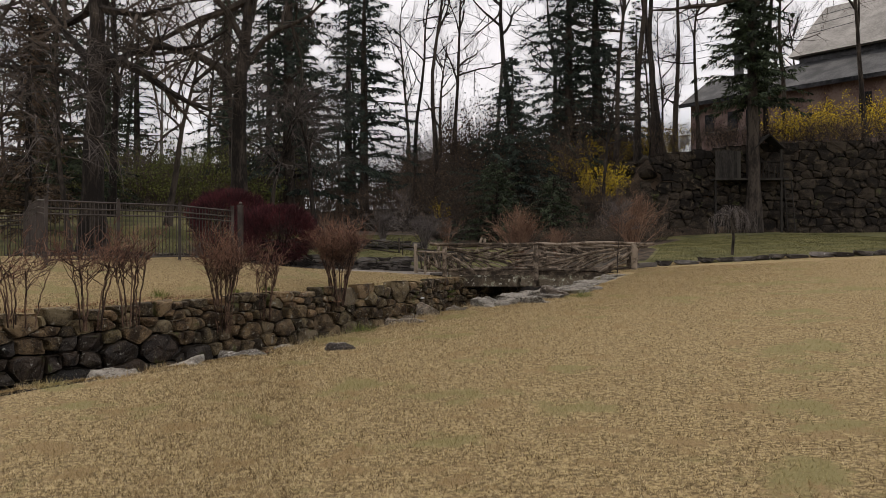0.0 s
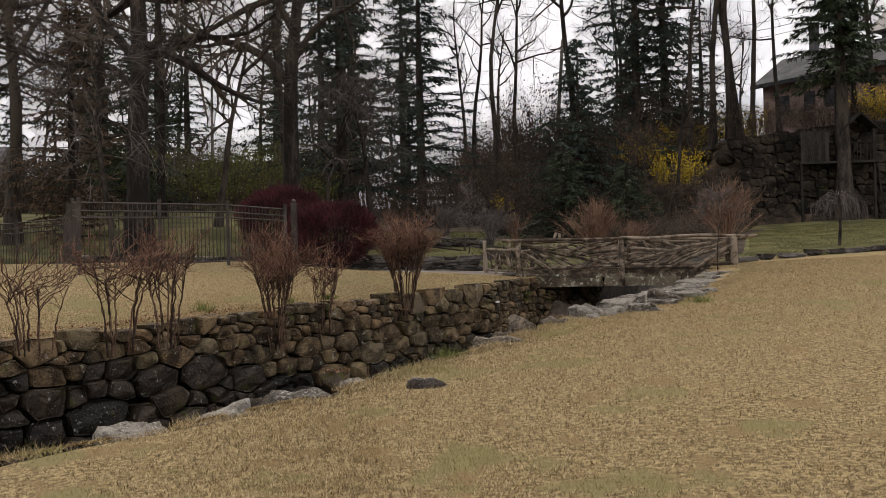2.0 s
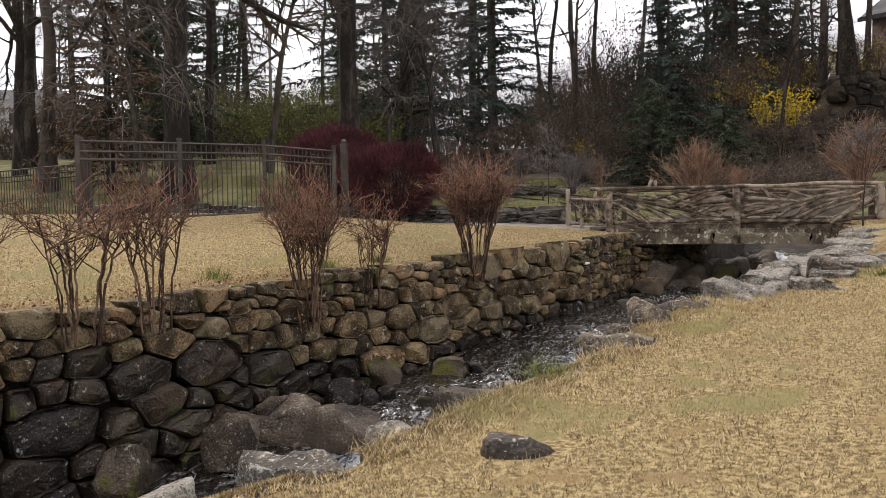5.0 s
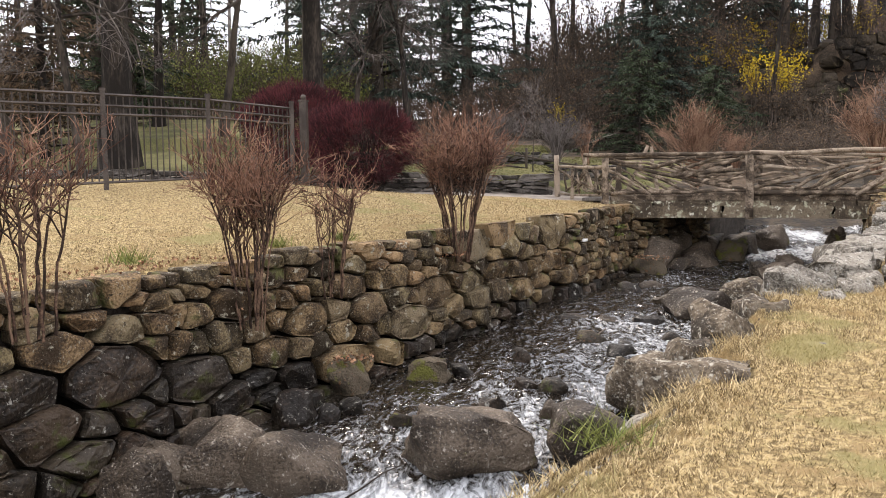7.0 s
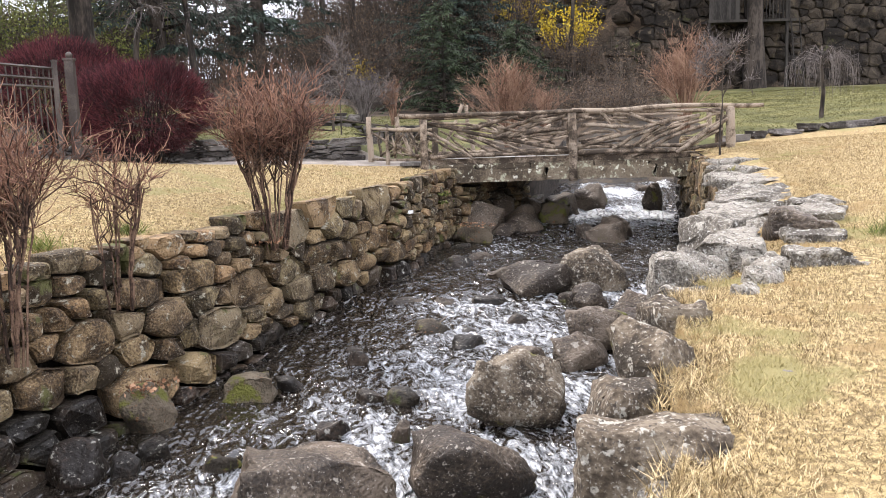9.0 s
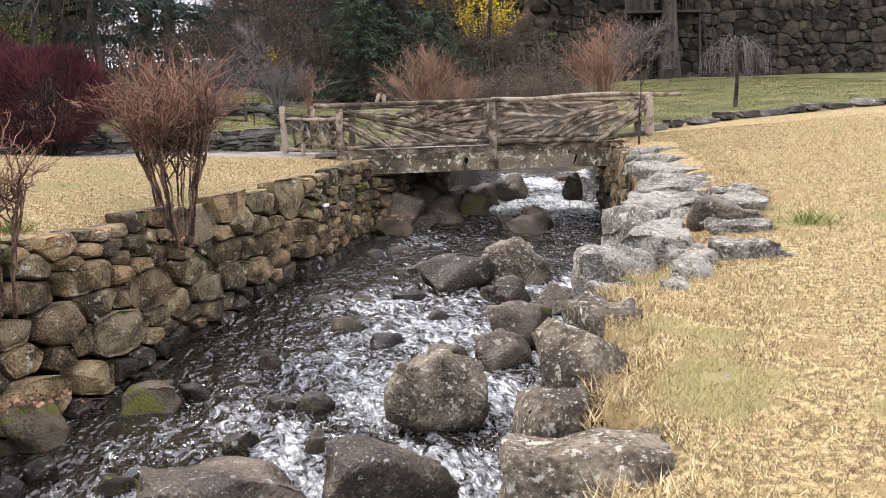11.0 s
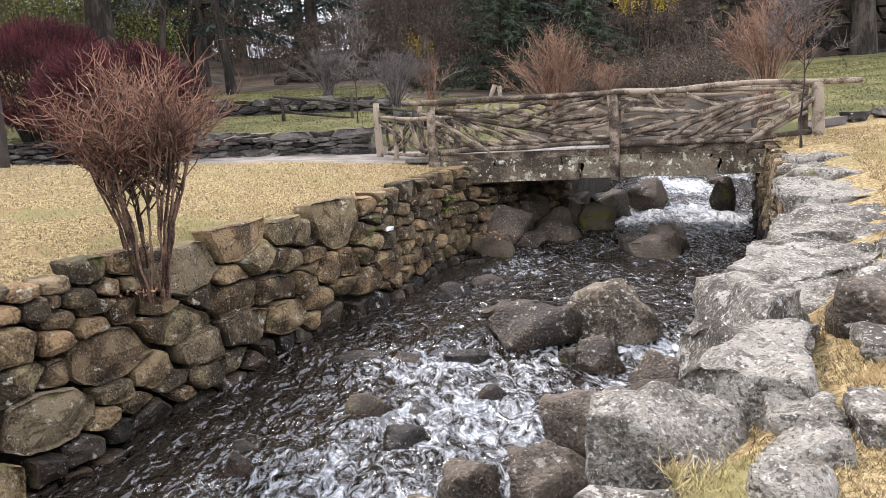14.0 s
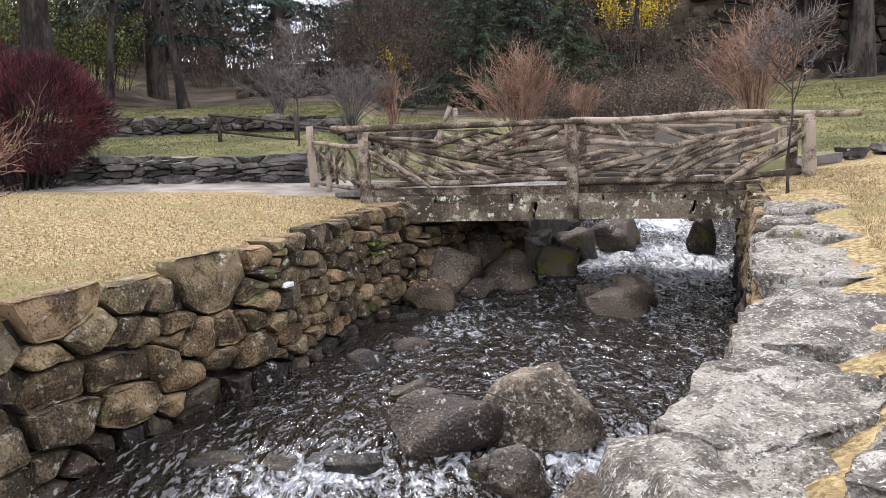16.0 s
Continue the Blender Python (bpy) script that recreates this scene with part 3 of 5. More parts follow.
def wall_size(s, down):
    """Height of the stones: thin plates on top of the middle stretch, great blocks after it, small ones by the bridge."""
    if s > 25.3:
        return 0.19
    if s > 22.0:
        return 0.46 if down < 0.55 else 0.30
    if s > 17.0:
        return 0.17 if down < 0.35 else 0.31
    return 0.24 if down < 0.3 else 0.36


stream_wall = thing("wall_stream", "dry-laid fieldstone retaining wall, lichened above, wet and painted shaded below", "wall", kind="structure")
# The dark band climbs downstream: the channel's shade is painted in besides the wet.
rubble(stream_wall, left_line, 11.4, 31.0, lambda s: ground_z(left_x(s) - 0.3, s) + 0.02, water_z, wall_size, 4,
       lambda s: 0.08 + 0.30 * smooth(13, 17, s) * smooth(22.5, 20, s), lambda s: 0.14 + 1.35 * smooth(20.0, 14.8, s), 20.0)


def right_line(s):
    a, b = right_x(s - 0.4), right_x(s + 0.4)
    return right_x(s) - 0.02, s, math.degrees(math.atan2(0.8, b - a)) + 180


abutment = thing("wall_abutment", "dark mossy fieldstone abutment beside the stream under the bridge", "wall", kind="structure")
rubble(abutment, right_line, 19.0, 31.0, lambda s: ground_z(right_x(s) + 0.3, s) - 0.06, water_z, lambda s, down: 0.34, 6,
       lambda s: 0.05, lambda s: 0.5, 22.0, 1.2)

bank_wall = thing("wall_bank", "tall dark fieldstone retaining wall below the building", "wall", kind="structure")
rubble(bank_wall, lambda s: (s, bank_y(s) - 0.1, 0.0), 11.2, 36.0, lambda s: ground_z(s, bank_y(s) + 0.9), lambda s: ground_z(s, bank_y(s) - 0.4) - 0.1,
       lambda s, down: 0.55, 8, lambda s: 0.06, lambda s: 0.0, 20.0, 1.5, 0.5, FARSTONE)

KERBSTONES = stone_set(TERRACE, 8, 2, 0.07, 0.12)
terrace = thing("wall_terrace", "low dry-stacked bluestone terrace wall beside the path", "wall", kind="structure")
rubble(terrace, lambda s: (s, 31.42, 0.0), -15.5, -1.7, lambda s: ground_z(s, 32.1) + 0.02, lambda s: ground_z(s, 31.1), lambda s, down: 0.115, 12,
       lambda s: 0.05, lambda s: 0.0, -4.0, 4.6, 0.3, TERRACE)
terrace_back = thing("wall_terrace_upper", "low dry-stacked upper terrace wall on the green lawn", "wall", kind="structure")
rubble(terrace_back, lambda s: (s, 36.55, 0.0), -9.5, 0.4, lambda s: ground_z(s, 37.2) + 0.02, lambda s: ground_z(s, 36.3), lambda s, down: 0.16, 13,
       lambda s: 0.05, lambda s: 0.0, -2.0, 3.2, 0.3, TERRACE)
kerb = thing("lawn_kerb", "row of flat bluestone edging stones between straw and green lawn", "kerb", kind="structure")
k_x = 5.8
while k_x < 24:
    w = rnd(0.5, 0.95)
    ob = new("edging_stone", random.choice(KERBSTONES))
    ob.parent = kerb
    ym = kerb_y(k_x + w / 2)
    ob.matrix_basis = pose(k_x + w / 2, ym - 0.05, ground_z(k_x + w / 2, ym + 0.4) - 0.03 + rnd(-0.02, 0.02), rnd(-3, 3), rnd(-3, 3),
                           math.degrees(math.atan2(kerb_y(k_x + w) - kerb_y(k_x), w)) + rnd(-5, 5)) @ Matrix.Diagonal((w * 0.98, rnd(0.3, 0.45), rnd(0.14, 0.2), 1))
    k_x += w


# ---- boulders in and beside the stream ----
KINDS = {
    "D": (DARKROCK, "brown rounded boulder standing wet in the stream"),
    "B": (BOULDER, "pale grey lichened boulder on the stream bank"),
    "M": (CRUSTED, "blocky lichen-crusted grey stone on the lawn edge"),
    "G": (CRUSTED, "rounded grey-brown lichened boulder at the water edge"),
    "W": (WET_SHADE, "small dark wet stone in the running water"),
    "O": (MOSSY, "mossy stone with fallen leaves against the wall foot"),
}
rock_count = 0


def boulder(code, x, y, z, w, d, h, turn):
    global rock_count
    rock_count += 1
    material, words = KINDS[code]
    square = 0.08 if code == "M" else rnd(0.3, 0.55)
    below = 0.12 + 0.2 * h
    bm = rough_block(w * 1.04, d * 1.04, (h + below) * 1.04, 11 if w > 0.4 else 6, 0.07 if code == "M" else 0.09, square * 0.8, 5.3 * rock_count, 3 if code == "M" else 11)
    bm.normal_update()
    for v in bm.verts:
        v.co += v.normal * w * (0.06 * noise.noise(v.co * (2.6 / w) + Vector((rock_count, 5, 0))) + 0.03 * noise.noise(v.co * (7 / w)) + 0.012 * noise.noise(v.co * (18 / w)))
    ob = part("boulder", bm, material, None, "", True)
    ob.matrix_basis = pose(x, y, z + (h - below) / 2, rnd(-7, 7), rnd(-8, 8), turn + rnd(-14, 14))
    return tagged(ob, words, "boulder", "stream boulders")


def slab(x, y, top, w, d, turn, h=0.4):
    global rock_count
    rock_count += 1
    bm = rough_block(w * 1.06, d * 1.06, h, 19, 0.05, 0.13, 4.1 * rock_count, 3)
    bm.normal_update()
    for v in bm.verts:
        v.co += v.normal * (0.05 * noise.noise(v.co * 4.5 + Vector((rock_count, 0, 0))) + 0.022 * noise.noise(v.co * 12) + 0.008 * noise.noise(Vector((v.co.x * 3, v.co.y * 3, v.co.z * 16))))
    ob = part("bank_slab", bm, BOULDER, None, "", True)
    ob.matrix_basis = pose(x, y, top - h / 2, rnd(-3, 3), rnd(-3, 3), turn)
    return tagged(ob, "flat grey lichened bank slab along the lawn edge", "rock", "bank slabs")


random.seed(23)
boulder("M", -0.80, 14.24, -0.03, 0.66, 0.44, 0.50, -19)
boulder("M", -0.76, 14.76, 0.00, 0.36, 0.40, 0.47, -19)
boulder("B", -1.13, 13.95, -0.12, 0.36, 0.28, 0.34, -9)
boulder("G", -0.43, 15.14, 0.12, 0.44, 0.42, 0.54, -20)
boulder("M", 0.05, 16.10, 0.00, 0.44, 0.42, 0.54, -15)
boulder("B", 0.42, 16.92, 0.00, 0.46, 0.50, 0.50, -20)
boulder("D", -1.15, 17.38, -1.20, 0.98, 0.78, 0.56, -6)
boulder("D", 0.92, 20.66, -0.95, 0.70, 0.56, 0.46, -14)
boulder("D", 0.50, 19.95, -0.97, 0.60, 0.48, 0.35, -13)
boulder("D", -0.09, 19.95, -0.97, 0.47, 0.37, 0.25, -6)
boulder("D", 1.00, 29.15, -0.75, 1.00, 0.80, 0.80, 4)
boulder("D", 1.80, 29.30, -0.72, 0.95, 0.80, 0.62, -8)
boulder("O", 2.65, 29.76, -0.62, 0.67, 0.53, 0.52, -9)
boulder("D", 3.10, 30.70, -0.58, 0.80, 0.70, 0.60, -10)
boulder("D", 3.94, 31.16, -0.45, 0.78, 0.62, 0.60, -13)
boulder("D", 5.24, 30.62, -0.48, 0.51, 0.41, 0.62, -18)
boulder("B", 1.34, 17.55, 0.32, 0.34, 0.36, 0.22, -25)
slab(0.73, 17.43, 0.68, 0.64, 0.58, -18, 0.9)
boulder("D", -2.36, 17.22, -1.35, 1.26, 1.01, 0.64, 5)
boulder("G", -0.48, 18.69, -1.05, 0.89, 0.71, 0.56, -11)
boulder("D", 0.78, 23.30, -0.82, 1.02, 0.75, 0.50, -12)
boulder("G", 1.68, 23.35, -0.82, 0.98, 0.78, 0.64, -17)
boulder("D", 1.33, 22.45, -0.86, 0.52, 0.42, 0.30, -16)
boulder("D", 1.85, 22.05, -0.86, 0.60, 0.47, 0.26, -19)
boulder("D", 3.15, 27.50, -0.74, 0.80, 0.65, 0.40, -17)
boulder("D", 3.45, 27.75, -0.72, 0.62, 0.55, 0.50, -13)
boulder("D", 2.95, 27.95, -0.72, 0.50, 0.45, 0.32, -11)
boulder("O", -3.06, 19.70, -1.00, 0.56, 0.45, 0.27, 7)
boulder("W", -2.63, 19.92, -1.00, 0.33, 0.27, 0.15, 4)
boulder("W", -1.84, 19.32, -1.05, 0.28, 0.23, 0.17, -1)
boulder("W", -1.55, 19.28, -1.05, 0.37, 0.29, 0.19, -3)
boulder("W", -1.61, 18.35, -1.10, 0.18, 0.14, 0.22, -3)
boulder("O", -0.94, 21.61, -0.90, 0.42, 0.34, 0.16, 1)
boulder("W", -0.48, 21.65, -0.95, 0.46, 0.37, 0.07, -8)
boulder("W", -1.94, 21.00, -0.97, 0.26, 0.20, 0.11, -0)
boulder("O", -3.90, 19.02, -1.00, 0.47, 0.33, 0.41, 13)
boulder("W", -3.95, 18.15, -1.15, 0.26, 0.21, 0.24, 15)
boulder("O", -3.13, 18.10, -1.12, 0.33, 0.26, 0.13, 9)
boulder("D", -3.91, 16.65, -1.35, 0.88, 0.71, 0.59, 17)
boulder("D", -4.61, 16.82, -1.35, 0.82, 0.65, 0.62, 21)
boulder("D", -5.12, 16.63, -1.35, 0.63, 0.51, 0.46, 25)
boulder("W", -4.30, 18.08, -1.25, 0.49, 0.40, 0.49, 17)
boulder("B", -0.78, 14.06, 0.20, 0.27, 0.21, 0.07, -9)
boulder("B", -3.80, 9.80, -0.05, 0.58, 0.42, 0.26, 28)
boulder("B", -3.20, 10.40, 0.00, 0.54, 0.40, 0.24, 21)
boulder("D", -4.83, 17.19, -1.30, 0.72, 0.58, 0.51, 17)
boulder("B", -2.65, 11.12, 0.00, 0.70, 0.42, 0.28, 14)
boulder("B", -2.22, 11.75, 0.05, 0.45, 0.33, 0.24, 10)
boulder("D", -1.39, 11.23, 0.20, 0.50, 0.34, 0.14, 4)
boulder("D", -5.08, 16.03, -1.30, 0.63, 0.50, 0.50, 20)
boulder("D", -5.98, 15.21, -1.40, 0.61, 0.49, 0.52, 26)
boulder("D", 2.44, 32.78, -0.55, 0.54, 0.49, 0.34, -6)
boulder("D", 4.13, 33.73, -0.50, 0.52, 0.47, 0.30, -11)
boulder("D", 6.05, 33.26, -0.50, 0.69, 0.62, 0.43, -17)
boulder("D", 5.13, 34.16, -0.30, 0.83, 0.75, 0.18, -14)
boulder("D", 4.50, 34.55, -0.30, 0.61, 0.55, 0.17, -11)
boulder("W", 0.00, 22.90, -0.86, 0.50, 0.35, 0.14, -4)
boulder("W", -0.60, 23.02, -0.85, 0.45, 0.30, 0.11, 3)
boulder("W", -1.20, 23.12, -0.85, 0.50, 0.32, 0.12, 6)
boulder("W", 0.20, 21.90, -0.90, 0.30, 0.24, 0.12, -8)
boulder("W", 1.75, 21.60, -0.90, 0.60, 0.40, 0.17, -12)
boulder("W", -2.20, 18.60, -1.06, 0.30, 0.25, 0.14, 5)
boulder("W", -0.60, 20.96, -0.93, 0.37, 0.30, 0.12, -2)
boulder("W", -1.92, 20.58, -0.94, 0.24, 0.18, 0.14, -1)
boulder("D", 1.22, 22.61, -0.85, 0.50, 0.40, 0.17, -4)
boulder("D", -0.43, 27.54, -0.70, 0.68, 0.34, 0.61, 6)
boulder("W", 0.31, 27.69, -0.72, 0.34, 0.28, 0.11, 2)
boulder("O", 0.65, 28.25, -0.70, 0.68, 0.47, 0.39, 1)
boulder("D", 1.29, 28.85, -0.70, 0.63, 0.44, 0.29, -2)
boulder("D", 4.69, 26.44, -0.60, 0.58, 0.35, 0.27, -21)
boulder("D", 4.35, 25.56, -0.65, 0.57, 0.40, 0.27, -21)
boulder("D", 4.82, 26.43, -0.30, 0.44, 0.26, 0.67, -21)
boulder("B", 5.00, 26.91, 0.30, 0.38, 0.30, 0.28, -21)
boulder("W", 0.44, 24.49, -0.80, 0.45, 0.36, 0.17, 2)
boulder("W", -0.08, 25.43, -0.74, 0.50, 0.25, 0.22, 5)
boulder("W", 0.43, 26.13, -0.73, 0.47, 0.28, 0.16, 2)
boulder("W", -1.03, 24.02, -0.85, 0.28, 0.22, 0.15, 13)
boulder("W", -3.75, 18.46, -1.10, 0.26, 0.21, 0.16, 13)
boulder("D", 1.45, 29.95, -0.65, 0.85, 0.6, 0.80, -6)
boulder("D", 2.35, 30.15, -0.65, 0.72, 0.6, 0.62, 9)
boulder("B", 0.05, 14.80, 0.36, 0.16, 0.13, 0.10, -24)
slab(1.17, 17.87, 0.72, 0.64, 0.86, -21, 0.9)
slab(1.62, 18.98, 0.73, 0.72, 1.05, -22, 0.9)
slab(2.28, 19.78, 0.72, 0.86, 1.10, -36, 0.8)
slab(3.05, 21.15, 0.79, 0.92, 1.30, -25, 0.5)
slab(3.72, 22.65, 0.84, 0.95, 1.35, -25, 0.45)
slab(4.25, 24.15, 0.88, 0.95, 1.45, -20, 0.35)
slab(4.85, 25.60, 0.93, 0.90, 1.35, -16, 0.35)
slab(1.40, 18.42, 0.66, 0.70, 0.70, -22, 0.8)
slab(1.95, 19.38, 0.65, 0.82, 0.80, -28, 0.7)
slab(2.66, 20.45, 0.71, 0.72, 0.85, -28, 0.5)
slab(3.40, 21.92, 0.77, 0.85, 0.85, -25, 0.45)
slab(4.00, 23.42, 0.82, 0.90, 0.95, -22, 0.4)
slab(4.55, 24.90, 0.87, 0.90, 0.85, -18, 0.35)
slab(2.02, 17.92, 0.70, 0.50, 0.42, -20, 0.2)
boulder("D", 2.12, 18.36, 0.5, 0.62, 0.46, 0.32, -24)
slab(1.55, 17.05, 0.69, 0.46, 0.34, -14, 0.2)
boulder("B", 1.08, 16.95, 0.45, 0.32, 0.24, 0.20, -24)
boulder("B", 0.92, 16.68, 0.45, 0.30, 0.22, 0.18, -30)
boulder("B", 0.66, 16.40, 0.44, 0.22, 0.18, 0.13, -20)
slab(3.10, 19.85, 0.77, 0.60, 0.62, -10, 0.3)
slab(2.60, 18.95, 0.77, 0.62, 0.75, -35, 0.3)
slab(1.70, 17.05, 0.66, 0.50, 0.42, -25, 0.25)
slab(1.21, 17.32, 0.62, 0.28, 0.33, -10, 0.25)
slab(5.35, 27.15, 0.95, 0.60, 0.45, -10, 0.25)


def outcrop():
    """Loose dark rocks heaped on the wooded slope, joined."""
    random.seed(17)
    verts, faces = [], []
    for k in range(230):
        x, f = rnd(-6, 12.5), rnd(0, 1)
        y = 47.2 + 0.15 * max(0, x) + f * 7
        w = rnd(0.3, 1.1)
        bm = rough_block(w, w * 0.8, w * rnd(0.4, 0.7), 2, 0.1, 0.4, k * 1.9, 5)
        m = pose(x, y, ground_z(x, y) + 0.08, rnd(-15, 15), rnd(-15, 15), rnd(0, 360))
        base = len(verts)
        bm.verts.index_update()
        verts += [m @ v.co for v in bm.verts]
        faces += [[base + v.index for v in q.verts] for q in bm.faces]
        bm.free()
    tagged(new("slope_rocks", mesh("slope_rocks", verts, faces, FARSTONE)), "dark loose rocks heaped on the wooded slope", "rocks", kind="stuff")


outcrop()

# ---- the rustic bridge ----
def log(parent, name, a, b, r, material=LOG, bend=0.03, sides=8, taper=0.8, label=""):
    """One weathered log or branch between two points, slightly crooked."""
    a, b = Vector(a), Vector(b)
    t, n = Tubes(), max(4, int((b - a).length / 0.25) + 2)
    ph, side = rnd(0, 50), (b - a).cross(Vector((0.2, 1, 0.1))).normalized()
    pts, radii = [], []
    for i in range(n):
        f = i / (n - 1)
        p = a.lerp(b, f) + Vector(noise.noise_vector((f * 2.2 + ph, ph, 0))) * bend * 2 * min(1, (b - a).length) + side * bend * math.sin(math.pi * f) * math.sin(ph)
        pts.append(p)
        radii.append(r * (1 + (taper - 1) * f) * (1 + 0.16 * noise.noise((f * 6 + ph, 3, ph))))
    t.add(pts, radii, sides)
    return part(name, t.done(), material, parent, label, True)


bridge = thing("footbridge", "rustic footbridge with twig-work railings of weathered logs on lichened stone", "bridge", (-0.22, 29.09, 0), turn=-14.06)
LEN, BACK = 6.17, 2.0
for k in range(16):
    x0 = -0.55 + k * 0.47
    part("deck_plank", box(x0, x0 + 0.455, 0.03, BACK - 0.03, 0.86, 0.93 + rnd(-0.006, 0.006), 0.008), HUTWOOD, bridge)
part("edge_beam", box(0.1, 6.9, -0.10, 0.06, 0.86, 0.985, 0.02), LOG, bridge, "grey timber edge beam")
part("edge_beam", box(0.1, 6.9, BACK - 0.06, BACK + 0.1, 0.86, 0.985, 0.02), LOG, bridge)
for face in (-0.16, BACK - 0.1):
    x0 = -0.1
    while x0 < 6.2:
        w = min(rnd(0.5, 1.3), 6.3 - x0)
        bm = rough_block(w * 1.03, 0.26, 0.115, 4, 0.03, 0.04, x0 * 9)
        part("coping_stone", bm, FASCIA, bridge).matrix_basis = pose(x0 + w / 2, face + 0.12, 0.815)
        x0 += w
    x0 = 0.35
    while x0 < 6.0:
        w = min(rnd(1.2, 2.4), 6.05 - x0)
        bm = rough_block(w * 1.01, 0.3, 0.28, 7, 0.025, 0.03, x0 * 7 + 3)
        part("fascia_stone", bm, FASCIA, bridge, "lichen-patched stone").matrix_basis = pose(x0 + w / 2, face + 0.14 + rnd(-0.015, 0.015), 0.635 + rnd(-0.01, 0.01))
        x0 += w
# Core slab between the fascias, in the near-black brown of the channel sides.
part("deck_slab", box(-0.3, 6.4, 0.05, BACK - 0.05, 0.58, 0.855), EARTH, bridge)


def post(x, y, z0, z1, r=0.085, lean=0.0):
    return log(bridge, "post", (x, y, z0), (x + lean, y, z1), r, bend=0.012, sides=10, taper=0.95)


post(0.0, -0.18, 0.55, 1.80, 0.085)
post(3.04, -0.2, 0.48, 1.84, 0.085)
post(6.12, -0.16, 0.75, 1.84, 0.09)
post(5.95, 0.12, 0.9, 1.78, 0.08)
log(bridge, "top_rail", (-0.48, -0.18, 1.90), (3.35, -0.2, 1.87), 0.05, bend=0.03)
log(bridge, "top_rail", (3.0, -0.2, 1.87), (6.75, -0.17, 1.89), 0.052, bend=0.035)
log(bridge, "bottom_rail", (0.0, -0.14, 1.06), (3.05, -0.15, 1.07), 0.045)
log(bridge, "bottom_rail", (3.05, -0.15, 1.06), (6.1, -0.14, 1.09), 0.055)
PANEL_A = ((0.06, 1.72, 2.95, 1.14, 0.05), (0.1, 1.60, 1.0, 0.98, 0.04), (0.1, 1.48, 0.75, 1.05, 0.035), (0.35, 1.62, 0.95, 1.08, 0.03),
           (1.05, 1.57, 1.95, 1.80, 0.045), (1.5, 1.48, 2.55, 1.84, 0.042), (1.75, 1.42, 2.95, 1.85, 0.045), (1.75, 1.42, 2.95, 1.56, 0.05),
           (2.0, 1.36, 2.95, 1.47, 0.04), (1.0, 1.42, 1.85, 1.09, 0.04), (0.6, 1.5, 1.4, 1.1, 0.045), (2.3, 1.26, 2.95, 1.36, 0.035),
           (1.2, 1.68, 2.2, 1.52, 0.035), (0.9, 1.2, 1.3, 1.08, 0.025), (0.2, 1.78, 1.5, 1.66, 0.03), (2.0, 1.66, 2.95, 1.72, 0.035))
PANEL_B = ((3.1, 1.12, 5.5, 1.72, 0.055), (3.2, 1.64, 4.45, 1.46, 0.05), (3.1, 1.38, 3.9, 1.43, 0.04), (3.6, 1.82, 4.0, 1.4, 0.03), (4.2, 1.76, 4.85, 1.56, 0.045),
           (4.2, 0.97, 5.75, 1.52, 0.05), (5.05, 0.97, 6.05, 1.62, 0.052), (3.8, 1.12, 4.7, 1.46, 0.045), (4.4, 1.12, 5.3, 1.56, 0.045), (3.9, 1.79, 5.2, 1.73, 0.035),
           (4.6, 1.83, 5.9, 1.74, 0.035), (5.3, 1.2, 6.05, 1.64, 0.04), (3.2, 1.26, 4.0, 1.13, 0.035), (5.35, 1.1, 6.0, 1.42, 0.035), (3.15, 1.76, 4.2, 1.62, 0.035), (4.9, 1.5, 6.0, 1.72, 0.035))
for panel in (PANEL_A, PANEL_B):
    for x0, z0, x1, z1, r in panel:
        y = -0.16 + rnd(-0.07, 0.05)
        log(bridge, "branch", (x0, y, z0), (x1, y + rnd(-0.03, 0.03), z1), r * 0.92, bend=0.045, sides=6)
        for extra in range(random.choice((0, 1, 1))):
            dx, dz = rnd(-0.3, 0.3), rnd(-0.1, 0.1)
            log(bridge, "branch", (max(0.05, x0 + dx), y + 0.05, min(1.82, max(1.1, z0 + dz))), (min(6.05, x1 + dx), y + 0.07, min(1.84, max(1.1, z1 + dz + 0.08))), r * 0.65, bend=0.05, sides=6)
# far railing
for x in (-0.05, 3.0, 6.1):
    log(bridge, "post", (x, BACK + 0.14, 0.6), (x, BACK + 0.14, 1.8), 0.08, bend=0.012, sides=8)
log(bridge, "top_rail", (-0.4, BACK + 0.14, 1.84), (3.2, BACK + 0.14, 1.83), 0.05)
log(bridge, "top_rail", (3.0, BACK + 0.14, 1.83), (6.5, BACK + 0.14, 1.82), 0.055)
log(bridge, "bottom_rail", (0.0, BACK + 0.1, 1.06), (6.1, BACK + 0.1, 1.08), 0.045)
for k in range(9):
    x0 = rnd(0.1, 5.0)
    up = 1 if (x0 > 1.5 and x0 < 3) or x0 > 4.2 else -1
    zc, run = rnd(1.3, 1.6), rnd(0.5, 1.0)
    log(bridge, "branch", (x0, BACK + 0.1, max(1.05, min(1.8, zc - up * 0.22))), (min(6.05, x0 + run), BACK + 0.12, max(1.05, min(1.82, zc + up * 0.22))), rnd(0.025, 0.042), bend=0.05, sides=5)
